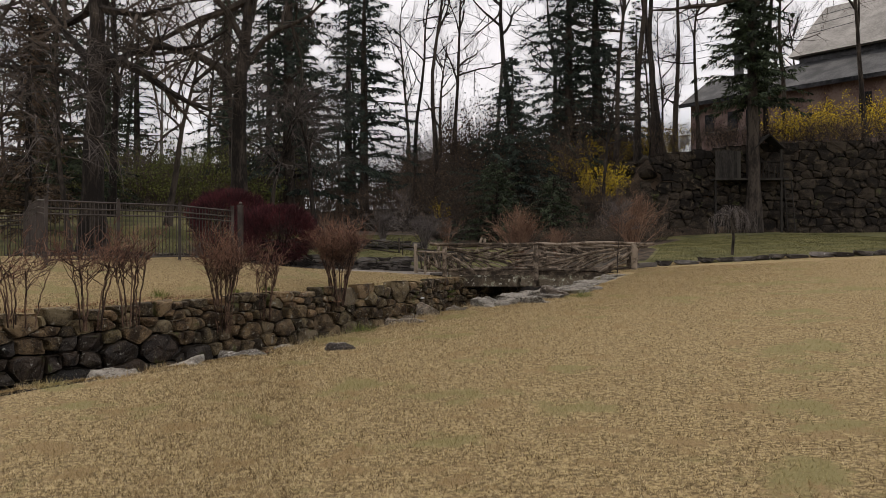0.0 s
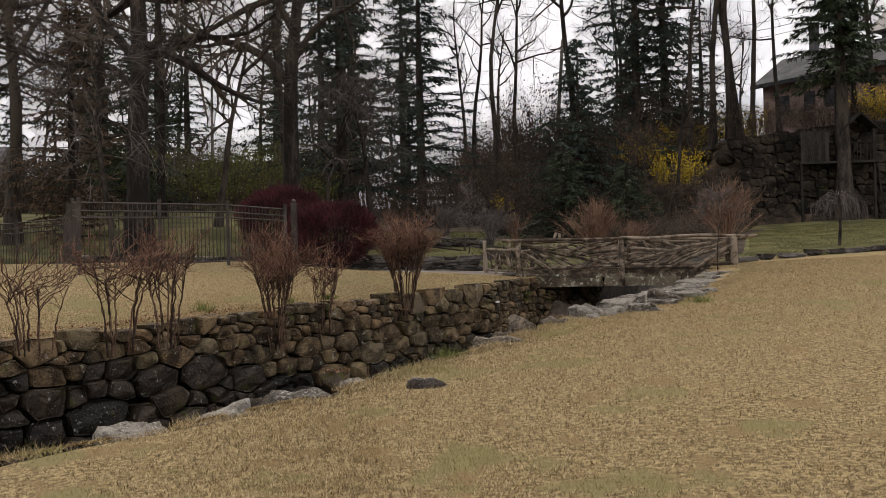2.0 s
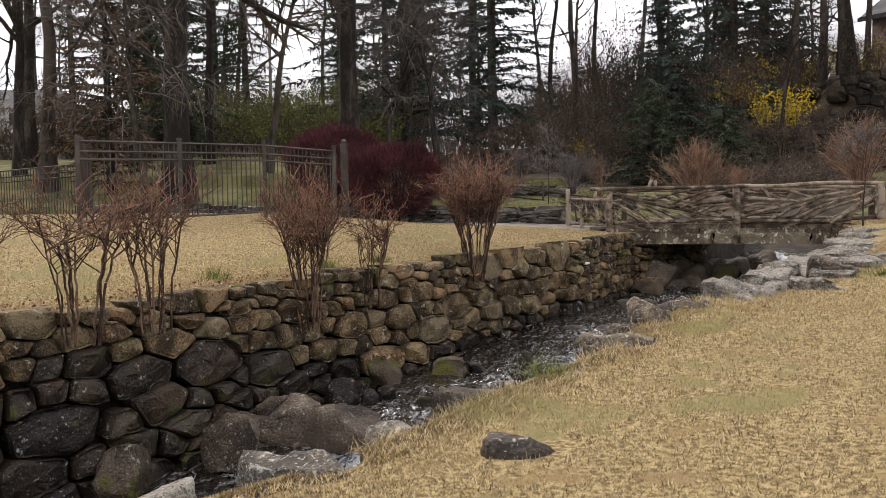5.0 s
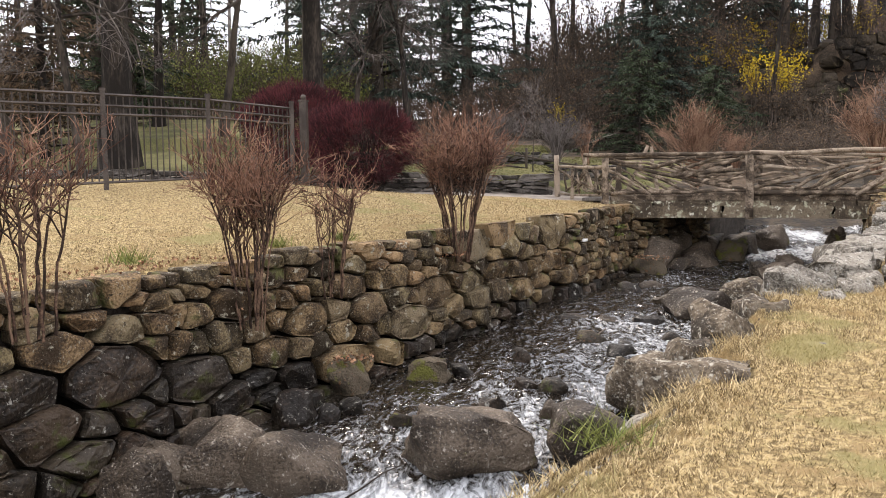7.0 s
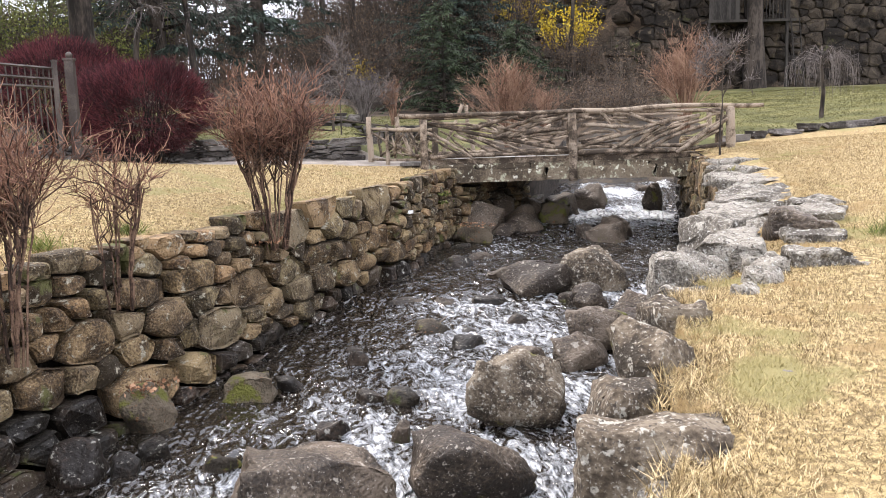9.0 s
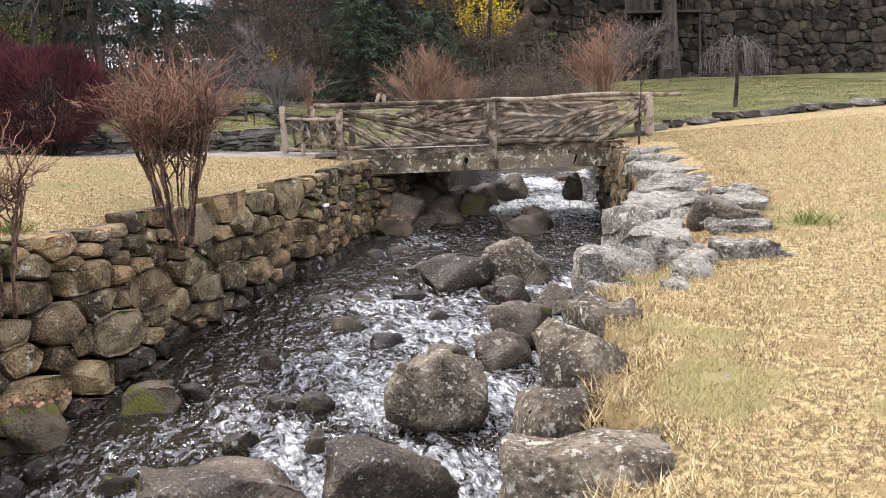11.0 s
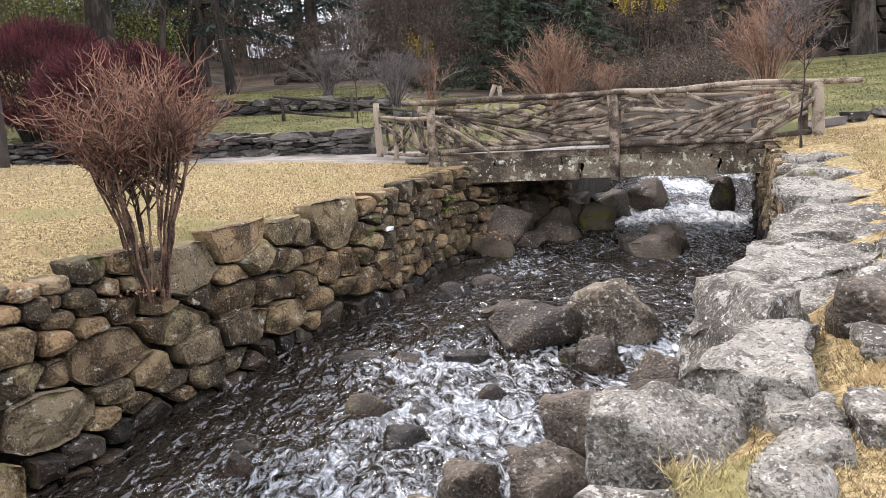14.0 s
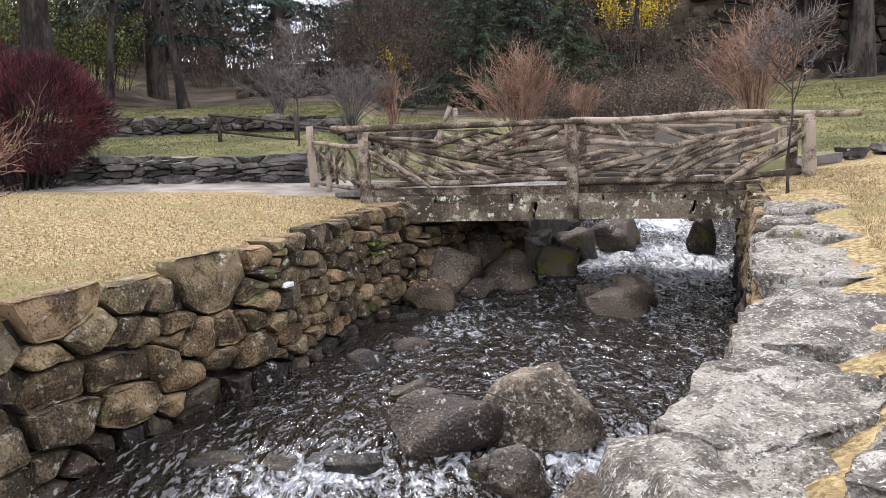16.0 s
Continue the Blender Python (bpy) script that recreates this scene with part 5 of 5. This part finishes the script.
# the wood behind: repeats of a few trees
random.seed(5)
wood_tree = [bare_tree(-32.0 + 6 * k, 68 + 2 * k, 15 + k, 0.2, 80 + k, (0.03 * (k - 1), 0), (12, 7, 5), 0.3, 0.1, first=0.25, group="wood trees", words="leafless tree in the wood behind") for k in range(4)]
wood_fir = [conifer(-26 + 9 * k, 66 + k, 17 + k, 8, 90 + k, NEEDLE, 0.05, 1.0, group="wood conifers", words="dark conifer in the wood behind") for k in range(3)]
for k in range(52):
    x, y = rnd(-66, 62), rnd(54, 105)
    if 24 < x / y * 62 < 50 and y < 75 or 0.3 < x / y * 60 < 6.3:
        continue
    o = copy_thing(random.choice(wood_tree), pose(x, y, ground_z(x, y) - 0.2, 0, 0, rnd(0, 360)))
    o.scale = (1, 1, rnd(0.75, 1.15))
for k in range(20):
    x, y = rnd(-62, 60), rnd(60, 100)
    if -9 < x / y * 60 < 7 or 14 < x / y * 60 < 50:
        continue
    o = copy_thing(random.choice(wood_fir), pose(x, y, ground_z(x, y) - 0.2, 0, 0, rnd(0, 360)))
    o.scale = (1, 1, rnd(0.7, 1.15))


def thicket(name, words, spots, material, seed, leaf, count, category="bush", group="brush", stem=TWIG):
    """Brush: arching stems with small leaves or flowers scattered along them."""
    random.seed(seed)
    for x, y, w, h in spots:
        base = thing(name, words, category, (x, y, ground_z(x, y) - 0.1), group)
        t, v, f = Tubes(), [], []
        for k in range(int(26 * w)):
            a, out = rnd(0, 6.283), math.sqrt(rnd(0.02, 1)) * w / 2
            root = Vector((math.cos(a) * out * 0.6, math.sin(a) * out * 0.6, 0))
            tip = Vector((math.cos(a) * out, math.sin(a) * out, h * rnd(0.5, 1.0)))
            mid = root.lerp(tip, 0.5) + Vector((0, 0, h * 0.14)) + rnd_dir() * 0.22
            tip = tip + rnd_dir() * 0.35
            t.add([root, root.lerp(mid, 0.5) + rnd_dir() * 0.12, mid, mid.lerp(tip, 0.5) + rnd_dir() * 0.12, tip], [0.012, 0.010, 0.008, 0.006, 0.003], 3, False)
            for j in range(5):
                q = mid.lerp(tip, rnd(-0.6, 0.9))
                t.add([q, q + rnd_dir() * 0.2, q + rnd_dir() * rnd(0.3, 0.7) + Vector((0, 0, 0.15))], [0.006, 0.004, 0.002], 3, False)
            for j in range(count):
                g = rnd(0.25, 1.0)
                p = (root.lerp(mid, g * 2) if g < 0.5 else mid.lerp(tip, g * 2 - 1)) + rnd_dir() * 0.16
                u = rnd_dir() * leaf * rnd(0.6, 1.3)
                s = u.cross(rnd_dir()).normalized() * leaf * 0.5
                b = len(v)
                v += [p, p + u * 0.5 + s, p + u, p + u * 0.5 - s]
                f.append((b, b + 1, b + 2, b + 3))
        part("stem_clump", t.done(), stem, base)
        part("foliage", (v, f), material, base)


thicket("forsythia", "bright yellow flowering forsythia on the bank top", ((20.7, 53.2, 4.5, 2.6), (24.8, 54.0, 5.5, 3.4), (29.2, 53.5, 5.0, 3.0), (10.0, 57.0, 4.0, 2.6), (7.6, 56.0, 3.4, 2.2), (8.9, 51.6, 3.4, 2.6), (13.8, 57.0, 3.6, 2.8), (-0.6, 52.0, 1.2, 1.2)), YELLOW, 101, 0.09, 26)
thicket("brush", "tangled russet brush on the bank", ((-3.5, 50, 5, 2.6), (0.2, 49, 5, 3.0), (-0.5, 53, 5, 4.5), (3.5, 54, 5, 3.4), (8.6, 50.5, 4, 2.4), (11.0, 49.6, 3.5, 2.6), (6.2, 48.6, 3.5, 1.8), (17.5, 52.6, 6, 1.8), (22, 52.0, 6, 1.5), (-7, 51, 5, 2.2), (28, 52.0, 6, 1.6), (13.4, 51.8, 4, 2.0)), BRUSH, 102, 0.07, 16)
brush_kind = [o for o in scene.collection.objects if o.name.startswith("brush") and not o.parent]
random.seed(9)
for k in range(64):
    x, y = rnd(-32, 11.5), rnd(47.5, 62)
    if 5.5 < x < 11.5 and y < 54 or -13 < x < -1 and y < 53.5:
        continue
    copy_thing(random.choice(brush_kind), pose(x, y, ground_z(x, y) - 0.1, 0, 0, rnd(0, 360))).scale = (1.3, 1.3, rnd(0.8, 1.5))
for k in range(26):
    x, y = rnd(-5, 11), rnd(61, 76)
    copy_thing(random.choice(brush_kind), pose(x, y, ground_z(x, y) - 0.1, 0, 0, rnd(0, 360))).scale = (1.7, 1.7, rnd(1.5, 2.4))
for x, y in ((6.4, 41.0), (8.2, 43.5), (9.8, 45.6), (7.2, 46.0), (5.6, 44.0), (4.0, 42.6), (6.9, 38.6)):
    copy_thing(random.choice(brush_kind), pose(x, y, ground_z(x, y) - 0.1, 0, 0, rnd(0, 360))).scale = (0.75, 0.75, rnd(0.45, 0.7))
thicket("evergreen_bush", "yellow-green evergreen bush behind the fence", ((-13.0, 44, 5, 3.0), (-17, 47, 5, 3.4), (-10.5, 46, 4, 2.6), (-21, 50, 6, 4), (-15.5, 53, 6, 4.5), (-11.5, 55, 6, 4)), NEWLEAF, 103, 0.09, 30)


# ---- small trees ----
weeping = thing("weeping_tree", "small weeping ornamental tree with bare drooping twigs on the green lawn", "tree", (10.2, 32.0, ground_z(10.2, 32.0) - 0.05))
random.seed(111)
t, tw = Tubes(), Tubes()
t.add([Vector((0, 0, 0)), Vector((0.05, 0, 0.7)), Vector((-0.03, 0, 1.35)), Vector((0.02, 0, 1.65))], [0.06, 0.05, 0.045, 0.03], 7, False)
for k in range(46):
    a, out = rnd(0, 6.283), rnd(0.35, 0.95)
    d = Vector((math.cos(a), math.sin(a), 0))
    p = Vector((0, 0, rnd(1.35, 1.65)))
    pts = [p, p + d * out * 0.5 + Vector((0, 0, rnd(0.1, 0.28))), p + d * out * 0.9 + Vector((0, 0, -0.1)), p + d * out + Vector((0, 0, -rnd(0.4, 0.95)))]
    tw.add(pts, [0.014, 0.010, 0.007, 0.003], 3, False)
    for j in range(5):
        q = pts[1].lerp(pts[2], rnd(0, 1))
        tw.add([q, q + d * rnd(0.02, 0.15) + rnd_dir() * 0.08, q + d * 0.12 + Vector((0, 0, -rnd(0.3, 0.7))) + rnd_dir() * 0.1], [0.007, 0.005, 0.003], 3, False)
part("trunk", t.done(), BARK, weeping, "", True)
part("crown", tw.done(), GREYTWIG, weeping, "drooping grey twigs")
bare_tree(4.95, 26.3, 2.1, 0.02, 112, (0.02, 0), (16, 6, 5), 0.46, 0.12, words="young leafless sapling beside the bridge end", name="sapling", first=0.4, group="saplings", fine_mat=GREYTWIG)
bare_tree(-1.9, 33.6, 2.2, 0.02, 113, (0.03, 0), (16, 6, 5), 0.46, 0.12, words="young leafless sapling on the terrace", name="sapling", first=0.3, group="saplings", fine_mat=GREYTWIG)


# ---- the building on the bank, poles and the play hut ----
house = thing("stone_building", "long pink stone building with slate roofs above the bank", "building", (20.3, 74.4, 6.3), turn=-51.0)
house.scale = (1.2, 1.2, 1.2)
HL, HW = 34.0, 11.0
part("wall", box(0, HL, 0.0, 0.4, 0, 6.6, 0.02), STUCCO, house, "pink stone wall")
part("wall", box(0, 0.4, 0.4, HW, 0, 6.6, 0.02), STUCCO, house)
part("wall", box(HL - 0.4, HL, 0.4, HW, 0, 6.6, 0.02), STUCCO, house)
part("wall", box(0, HL, HW, HW + 0.4, 0, 6.6, 0.02), STUCCO, house)
part("lower_roof", ([(-0.5, -0.6, 6.5), (HL + 0.5, -0.6, 6.5), (HL + 0.5, 3.0, 8.7), (-0.5, 3.0, 8.7), (-0.5, -0.6, 6.7), (HL + 0.5, -0.6, 6.7), (HL + 0.5, 3.0, 8.9), (-0.5, 3.0, 8.9)],
     [(0, 1, 2, 3), (4, 7, 6, 5), (0, 4, 5, 1), (1, 5, 6, 2), (2, 6, 7, 3), (3, 7, 4, 0)]), ROOF, house, "grey slate roof")
part("eave_board", box(-0.5, HL + 0.5, -0.68, -0.6, 6.45, 6.72), DARKGLASS, house)
part("clerestory", box(6.5, HL, 3.0, 3.3, 7.9, 9.4), DARKGLASS, house, "dark glazed clerestory")
part("upper_roof", ([(6.0, 2.4, 9.3), (HL + 0.5, 2.4, 9.3), (HL + 0.5, 7.5, 13.6), (6.0, 7.5, 13.6), (6.0, 12.5, 9.3), (HL + 0.5, 12.5, 9.3)],
     [(0, 1, 2, 3), (3, 2, 5, 4), (0, 3, 4), (1, 5, 2), (0, 4, 5, 1)]), PALEROOF, house, "pale grey upper roof")
part("chimney", box(1.4, 1.9, 3.2, 3.7, 8.0, 11.0, 0.03), ROOF, house)
for x in (1.2, 3.0, 4.4, 12.0, 18.0, 24.0):
    win = part("window", box(x, x + 0.75, -0.04, 0.02, 4.6, 5.8, 0.01), DARKGLASS, house, "dark window")
    part("window_frame", box(x - 0.1, x + 0.85, -0.06, -0.03, 4.48, 4.6), HUTWOOD, win)
cottage = thing("white_house", "white clapboard house far behind the fence", "building", (-42, 66, ground_z(-42, 66) - 0.3), turn=20)
cottage.scale = (0.6, 0.6, 0.6)
part("wall", box(-6, 6, -4, 4, 0, 5.4, 0.02), WHITEPAINT, cottage)
part("roof", ([(-6.5, -4.6, 5.3), (6.5, -4.6, 5.3), (6.5, 0, 8), (-6.5, 0, 8), (-6.5, 4.6, 5.3), (6.5, 4.6, 5.3)], [(0, 1, 2, 3), (3, 2, 5, 4), (0, 3, 4), (1, 5, 2)]), ROOF, cottage)
for x in (-4.5, -2.0, 0.8, 3.4):
    for z in (1.0, 3.4):
        part("window", box(x, x + 1.0, -4.05, -3.98, z, z + 1.4, 0.01), DARKGLASS, cottage)

pole = thing("utility_pole", "tall leaning wooden utility pole with cross arm", "pole", (3.9, 70.0, ground_z(3.9, 70)))
t = Tubes()
t.add([Vector((-0.7, 0, 0)), Vector((0.25, 0, 12.2))], [0.19, 0.13], 8)
part("shaft", t.done(), POLEWOOD, pole, "", True)
t = Tubes()
t.add([Vector((-0.7, 0.1, 11.5)), Vector((1.1, 0.1, 11.6))], [0.07, 0.07], 4)
part("cross_arm", t.done(), POLEWOOD, pole)
for k in range(3):
    wire = thing("power_line", "thin black overhead power line", "cable", (0, 0, 0), "power lines")
    t, z0 = Tubes(), ground_z(3.9, 70) + 11.6 - 0.5 * k
    t.add([Vector((4.1 + 22 * f, 70 - 14 * f, z0 - 2.0 * f * (1 - f) * 2 + 0.5 * f)) for f in (0, 0.2, 0.4, 0.6, 0.8, 1.0)], [0.022] * 6, 4)
    part("line", t.done(), DARKGLASS, wire)
lamp = thing("white_post", "pale slender post among the trees behind the fence", "post", (-20.0, 60.0, ground_z(-20, 60)))
t = Tubes()
t.add([Vector((0, 0, 0)), Vector((0.08, 0, 7.5))], [0.14, 0.09], 6)
part("shaft", t.done(), HUTWOOD, lamp)

hut = thing("play_hut", "small weathered board lookout hut on stilts against the stone wall", "hut", (14.9, 49.6, ground_z(14.9, 49.6)))
for k in range(7):
    part("board", box(0.205 * k, 0.2 + 0.205 * k, -0.05, 0.0, 3.15, 4.7 + rnd(-0.03, 0.03), 0.006), GREYBOARD, hut)
part("floor", box(-0.1, 4.1, -0.15, 0.9, 3.02, 3.14, 0.01), DARKBOARD, hut)
part("roof", ([(2.1, -0.4, 4.75), (2.95, -0.4, 5.5), (3.8, -0.4, 4.75), (2.1, 0.9, 4.75), (2.95, 0.9, 5.5), (3.8, 0.9, 4.75), (2.1, -0.4, 4.83), (2.95, -0.4, 5.6), (3.8, -0.4, 4.83), (2.1, 0.9, 4.83), (2.95, 0.9, 5.6), (3.8, 0.9, 4.83)],
     [(0, 1, 4, 3), (1, 2, 5, 4), (6, 9, 10, 7), (7, 10, 11, 8), (0, 6, 7, 1), (1, 7, 8, 2), (3, 4, 10, 9), (4, 5, 11, 10), (0, 3, 9, 6), (2, 8, 11, 5)]), DARKBOARD, hut, "dark gabled roof")
for x in (0.0, 2.2, 3.7):
    part("stilt", box(x - 0.06, x + 0.06, -0.1, 0.02, -0.2, 4.8 if x > 1 else 3.1, 0.01), DARKBOARD, hut)
for k in range(11):
    part("baluster", box(2.15 + 0.16 * k, 2.2 + 0.16 * k, -0.14, -0.1, 3.14, 4.05), DARKBOARD, hut)
part("handrail", box(2.05, 3.95, -0.15, -0.09, 4.05, 4.12, 0.01), DARKBOARD, hut)
ladder = thing("ladder", "weathered wooden ladder leaning below the play hut", "ladder", (18.9, 49.2, ground_z(18.9, 49.2)))
for x in (-0.2, 0.2):
    t = Tubes()
    t.add([Vector((x, -0.35, 0)), Vector((x, 0.2, 3.1))], [0.035, 0.035], 6)
    part("side_rail", t.done(), DARKBOARD, ladder)
for k in range(10):
    t = Tubes()
    t.add([Vector((-0.2, -0.35 + 0.05 * k, 0.25 + 0.28 * k)), Vector((0.2, -0.35 + 0.05 * k, 0.25 + 0.28 * k))], [0.022, 0.022], 6)
    part("rung", t.done(), DARKBOARD, ladder)


# ---- grass ----
P_Y, P_X = (0, 6, 9, 11, 12.4, 14.5, 16, 20, 24, 28), (0, -1.05, -1.6, -2.0, -1.1, 0.1, 1.2, 3.6, 5.2, 6.5)


def blades(name, words, count, where, seed, tall=(0.012, 0.045), wide=0.0032, material=BLADE):
    """Short dry blades: one thin leaning triangle each."""
    rng = np.random.default_rng(seed)
    spots = where(rng, count)
    zs = np.array([ground_z(x, y) for x, y in spots])
    n = len(spots)
    a, l, w = rng.uniform(0, 2 * np.pi, n), rng.uniform(*tall, n), rng.uniform(0.7, 1.4, n) * wide
    b, lean = rng.uniform(0, 2 * np.pi, n), rng.uniform(0.38, 1.4, n)
    gap = np.hypot(spots[:, 0] - np.interp(spots[:, 1], P_Y, P_X), np.maximum(0, spots[:, 1] - 19))
    w = w * (1 + 0.10 * np.maximum(0, gap - 3))
    v = np.empty((n, 3, 3))
    v[:, 0] = np.stack([spots[:, 0] - np.cos(a) * w, spots[:, 1] - np.sin(a) * w, zs - 0.005], 1)
    v[:, 1] = np.stack([spots[:, 0] + np.cos(a) * w, spots[:, 1] + np.sin(a) * w, zs - 0.005], 1)
    v[:, 2] = np.stack([spots[:, 0] + np.cos(b) * np.sin(lean) * l, spots[:, 1] + np.sin(b) * np.sin(lean) * l, zs + np.cos(lean) * l], 1)
    me = bpy.data.meshes.new(name)
    me.vertices.add(n * 3)
    me.vertices.foreach_set("co", v.reshape(-1))
    me.loops.add(n * 3)
    me.loops.foreach_set("vertex_index", np.arange(n * 3, dtype=np.int32))
    me.polygons.add(n)
    me.polygons.foreach_set("loop_start", np.arange(0, n * 3, 3, dtype=np.int32))
    me.update()
    me.validate()
    me.materials.append(material)
    return tagged(new(name, me), words, "grass", kind="stuff")


SLABS = [(o.matrix_basis.inverted(), o.dimensions.x * 0.46, o.dimensions.y * 0.46) for o in scene.collection.objects if o.name.startswith(("bank_slab", "boulder"))]


def clear(x, y):
    ok = np.ones(len(x), bool)
    for m, rx, ry in SLABS:
        u, v = m[0][0] * x + m[0][1] * y + m[0][3] + m[0][2] * 0.6, m[1][0] * x + m[1][1] * y + m[1][3] + m[1][2] * 0.6
        ok &= (np.abs(u / rx) ** 3 + np.abs(v / ry) ** 3) > 1
    return ok


def right_lawn(rng, count):
    y = 0.5 + 27.5 * rng.random(count * 2)
    off = np.abs(rng.normal(0, np.where(rng.random(count * 2) < 0.6, 2.2, 5.5)))
    xr = np.interp(y, R_Y, R_X)
    mid = np.interp(y, P_Y, P_X)
    x = np.where(rng.random(count * 2) < 0.5, np.maximum(xr + 0.12, mid - off * 0.5), mid + off)
    ok = (x > xr + 0.1 + 0.0) & clear(x, y) & (y < np.interp(x, (5.5, 7, 9, 12, 16, 30), (28.3, 29.0, 29.9, 30.3, 30.0, 28.0)) - 0.3)
    return np.stack([x, y], 1)[ok][:count]


def left_lawn(rng, count):
    y = rng.uniform(11, 29.5, count)
    x = np.interp(y, L_Y, L_X) - 0.25 - rng.exponential(2.2, count)
    ok = (y + 0.06 * x < 29.7) & (x > -13)
    return np.stack([x, y], 1)[ok]


blades("lawn_grass", "short dormant straw-coloured lawn grass", 680000, right_lawn, 1)
blades("far_lawn_grass", "short dormant straw-coloured lawn grass", 110000, left_lawn, 2)


def green_lawn(rng, count):
    x, y = rng.uniform(4, 20, count), rng.uniform(28.5, 47, count)
    ok = y > np.interp(x, (5.5, 7, 9, 12, 16, 30), (28.3, 29.0, 29.9, 30.3, 30.0, 28.0)) + 0.4
    ok &= x > np.interp(y, R_Y, R_X) + 0.8 + 0.5 * np.maximum(0, y - 40)
    return np.stack([x, y], 1)[ok]


def terrace_lawn(rng, count):
    x, y = rng.uniform(-12, 1.5, count), rng.uniform(32.0, 44, count)
    return np.stack([x, y], 1)[(np.abs(y - 36.7) > 0.4) & ((x < np.interp(y, L_Y, L_X) - 2.7) | (y > 37))]


GREENBLADE = mat("green_grass", [(0.07, 0.072, 0.026), (0.118, 0.115, 0.04), (0.18, 0.162, 0.066)], 1.2, 0.9, 0, 30, per_piece=0.25, island=True)
blades("green_lawn_grass", "short patchy green lawn grass beyond the kerb", 120000, green_lawn, 5, (0.015, 0.04), 0.006, GREENBLADE)
blades("terrace_grass", "short patchy green grass on the terraces", 50000, terrace_lawn, 6, (0.015, 0.04), 0.006, GREENBLADE)


def edge_tufts(rng, count):
    y = rng.uniform(9, 27, count)
    x = np.interp(y, R_Y, R_X) + np.abs(rng.normal(0.1, 0.18, count))
    ok = (np.sin(y * 2.3) + np.sin(y * 5.1 + 1) > -0.2) & (y < 24) & clear(x, y)
    return np.stack([x, y], 1)[ok]


blades("edge_grass", "longer dry grass overhanging the stream bank", 16000, edge_tufts, 3, (0.05, 0.13), 0.003)
for k, (x, y) in enumerate(((2.6, 17.8), (-4.3, 20.6), (-4.9, 19.6), (-1.35, 13.0), (-6.0, 17.9))):
    tuft = blades("grass_tuft", "green tuft of longer grass in the straw lawn", 160, lambda rng, c: np.stack([rng.normal(x, 0.09, c), rng.normal(y, 0.09, c)], 1), 40 + k, (0.1, 0.26), 0.004, NEWLEAF)


# ---- small things ----
def stick(a, b, r, words):
    st = thing("stick", words, "stick", (0, 0, 0), "sticks")
    log(st, "stick", a, b, r, TWIG, 0.05, 5, 0.5)


stick((-1.25, 21.4, -0.86), (-0.72, 21.7, -0.72), 0.014, "thin bare stick caught on a mossy stream stone")
stick((0.75, 23.3, -0.30), (1.6, 22.95, -0.32), 0.011, "thin bare branch lying across the stream boulders")
stick((-3.6, 15.9, -1.1), (-2.7, 15.3, -1.15), 0.016, "dead branch trailing in the white water")
stick((-3.3, 15.7, -1.1), (-2.75, 16.0, -0.8), 0.009, "dead branch trailing in the white water")


def scatter(name, words, category, material, spots, size, seed, kind="stuff"):
    """Small loose leaves lying about."""
    random.seed(seed)
    v, f = [], []
    for x, y, z, spread, count in spots:
        for k in range(count):
            p = Vector((random.gauss(x, spread), random.gauss(y, spread), z + rnd(0, 0.05)))
            u = rnd_dir() * size * rnd(0.6, 1.3)
            u.z *= 0.4
            w = u.cross(rnd_dir()).normalized() * size * 0.45
            b = len(v)
            v += [p, p + u * 0.5 + w, p + u, p + u * 0.5 - w]
            f.append((b, b + 1, b + 2, b + 3))
    return tagged(new(name, mesh(name, v, f, material)), words, category, kind=kind)


DEADLEAF = mat("dead_leaf", [(0.13, 0.06, 0.03), (0.26, 0.13, 0.07), (0.38, 0.22, 0.13)], 5, 0.9, 0, 20, per_piece=0.5, island=True)
scatter("fallen_leaves", "dry russet fallen leaves caught round stems and stones", "leaves", DEADLEAF,
        [(-2.95, 21.75, 0.34, 0.14, 90), (-5.15, 18.3, 0.1, 0.14, 60), (-3.9, 19.0, -0.62, 0.13, 90), (0.7, 28.2, -0.35, 0.25, 90), (0.3, 29.5, -0.1, 0.3, 60)], 0.05, 7)
leafy = [(left_x(y) - rnd(0.15, 0.7), y, ground_z(left_x(y) - 0.5, y) + 0.005, 0.2, 26) for y in np.arange(13.0, 18.5, 0.25)]
scatter("wall_top_litter", "scattered dry leaves and thatch along the wall top", "leaves", DEADLEAF, leafy, 0.045, 8)
scatter("ivy", "small green creeper growing on the stone wall", "ivy", NEWLEAF, [(left_x(27.6) + 0.16, 27.6, 0.35, 0.09, 70), (left_x(27.6) + 0.16, 27.7, 0.18, 0.08, 50)], 0.06, 9, "stuff")
chip = part("white_stone", rough_block(0.16, 0.1, 0.06, 4, 0.08, 0.4, 3.0), WHITEPAINT, None, "", True)
chip.matrix_basis = pose(left_x(25.4) + 0.16, 25.4, 0.27, 0, 0, 60)
tagged(chip, "small white stone wedged in the wall face", "stone")
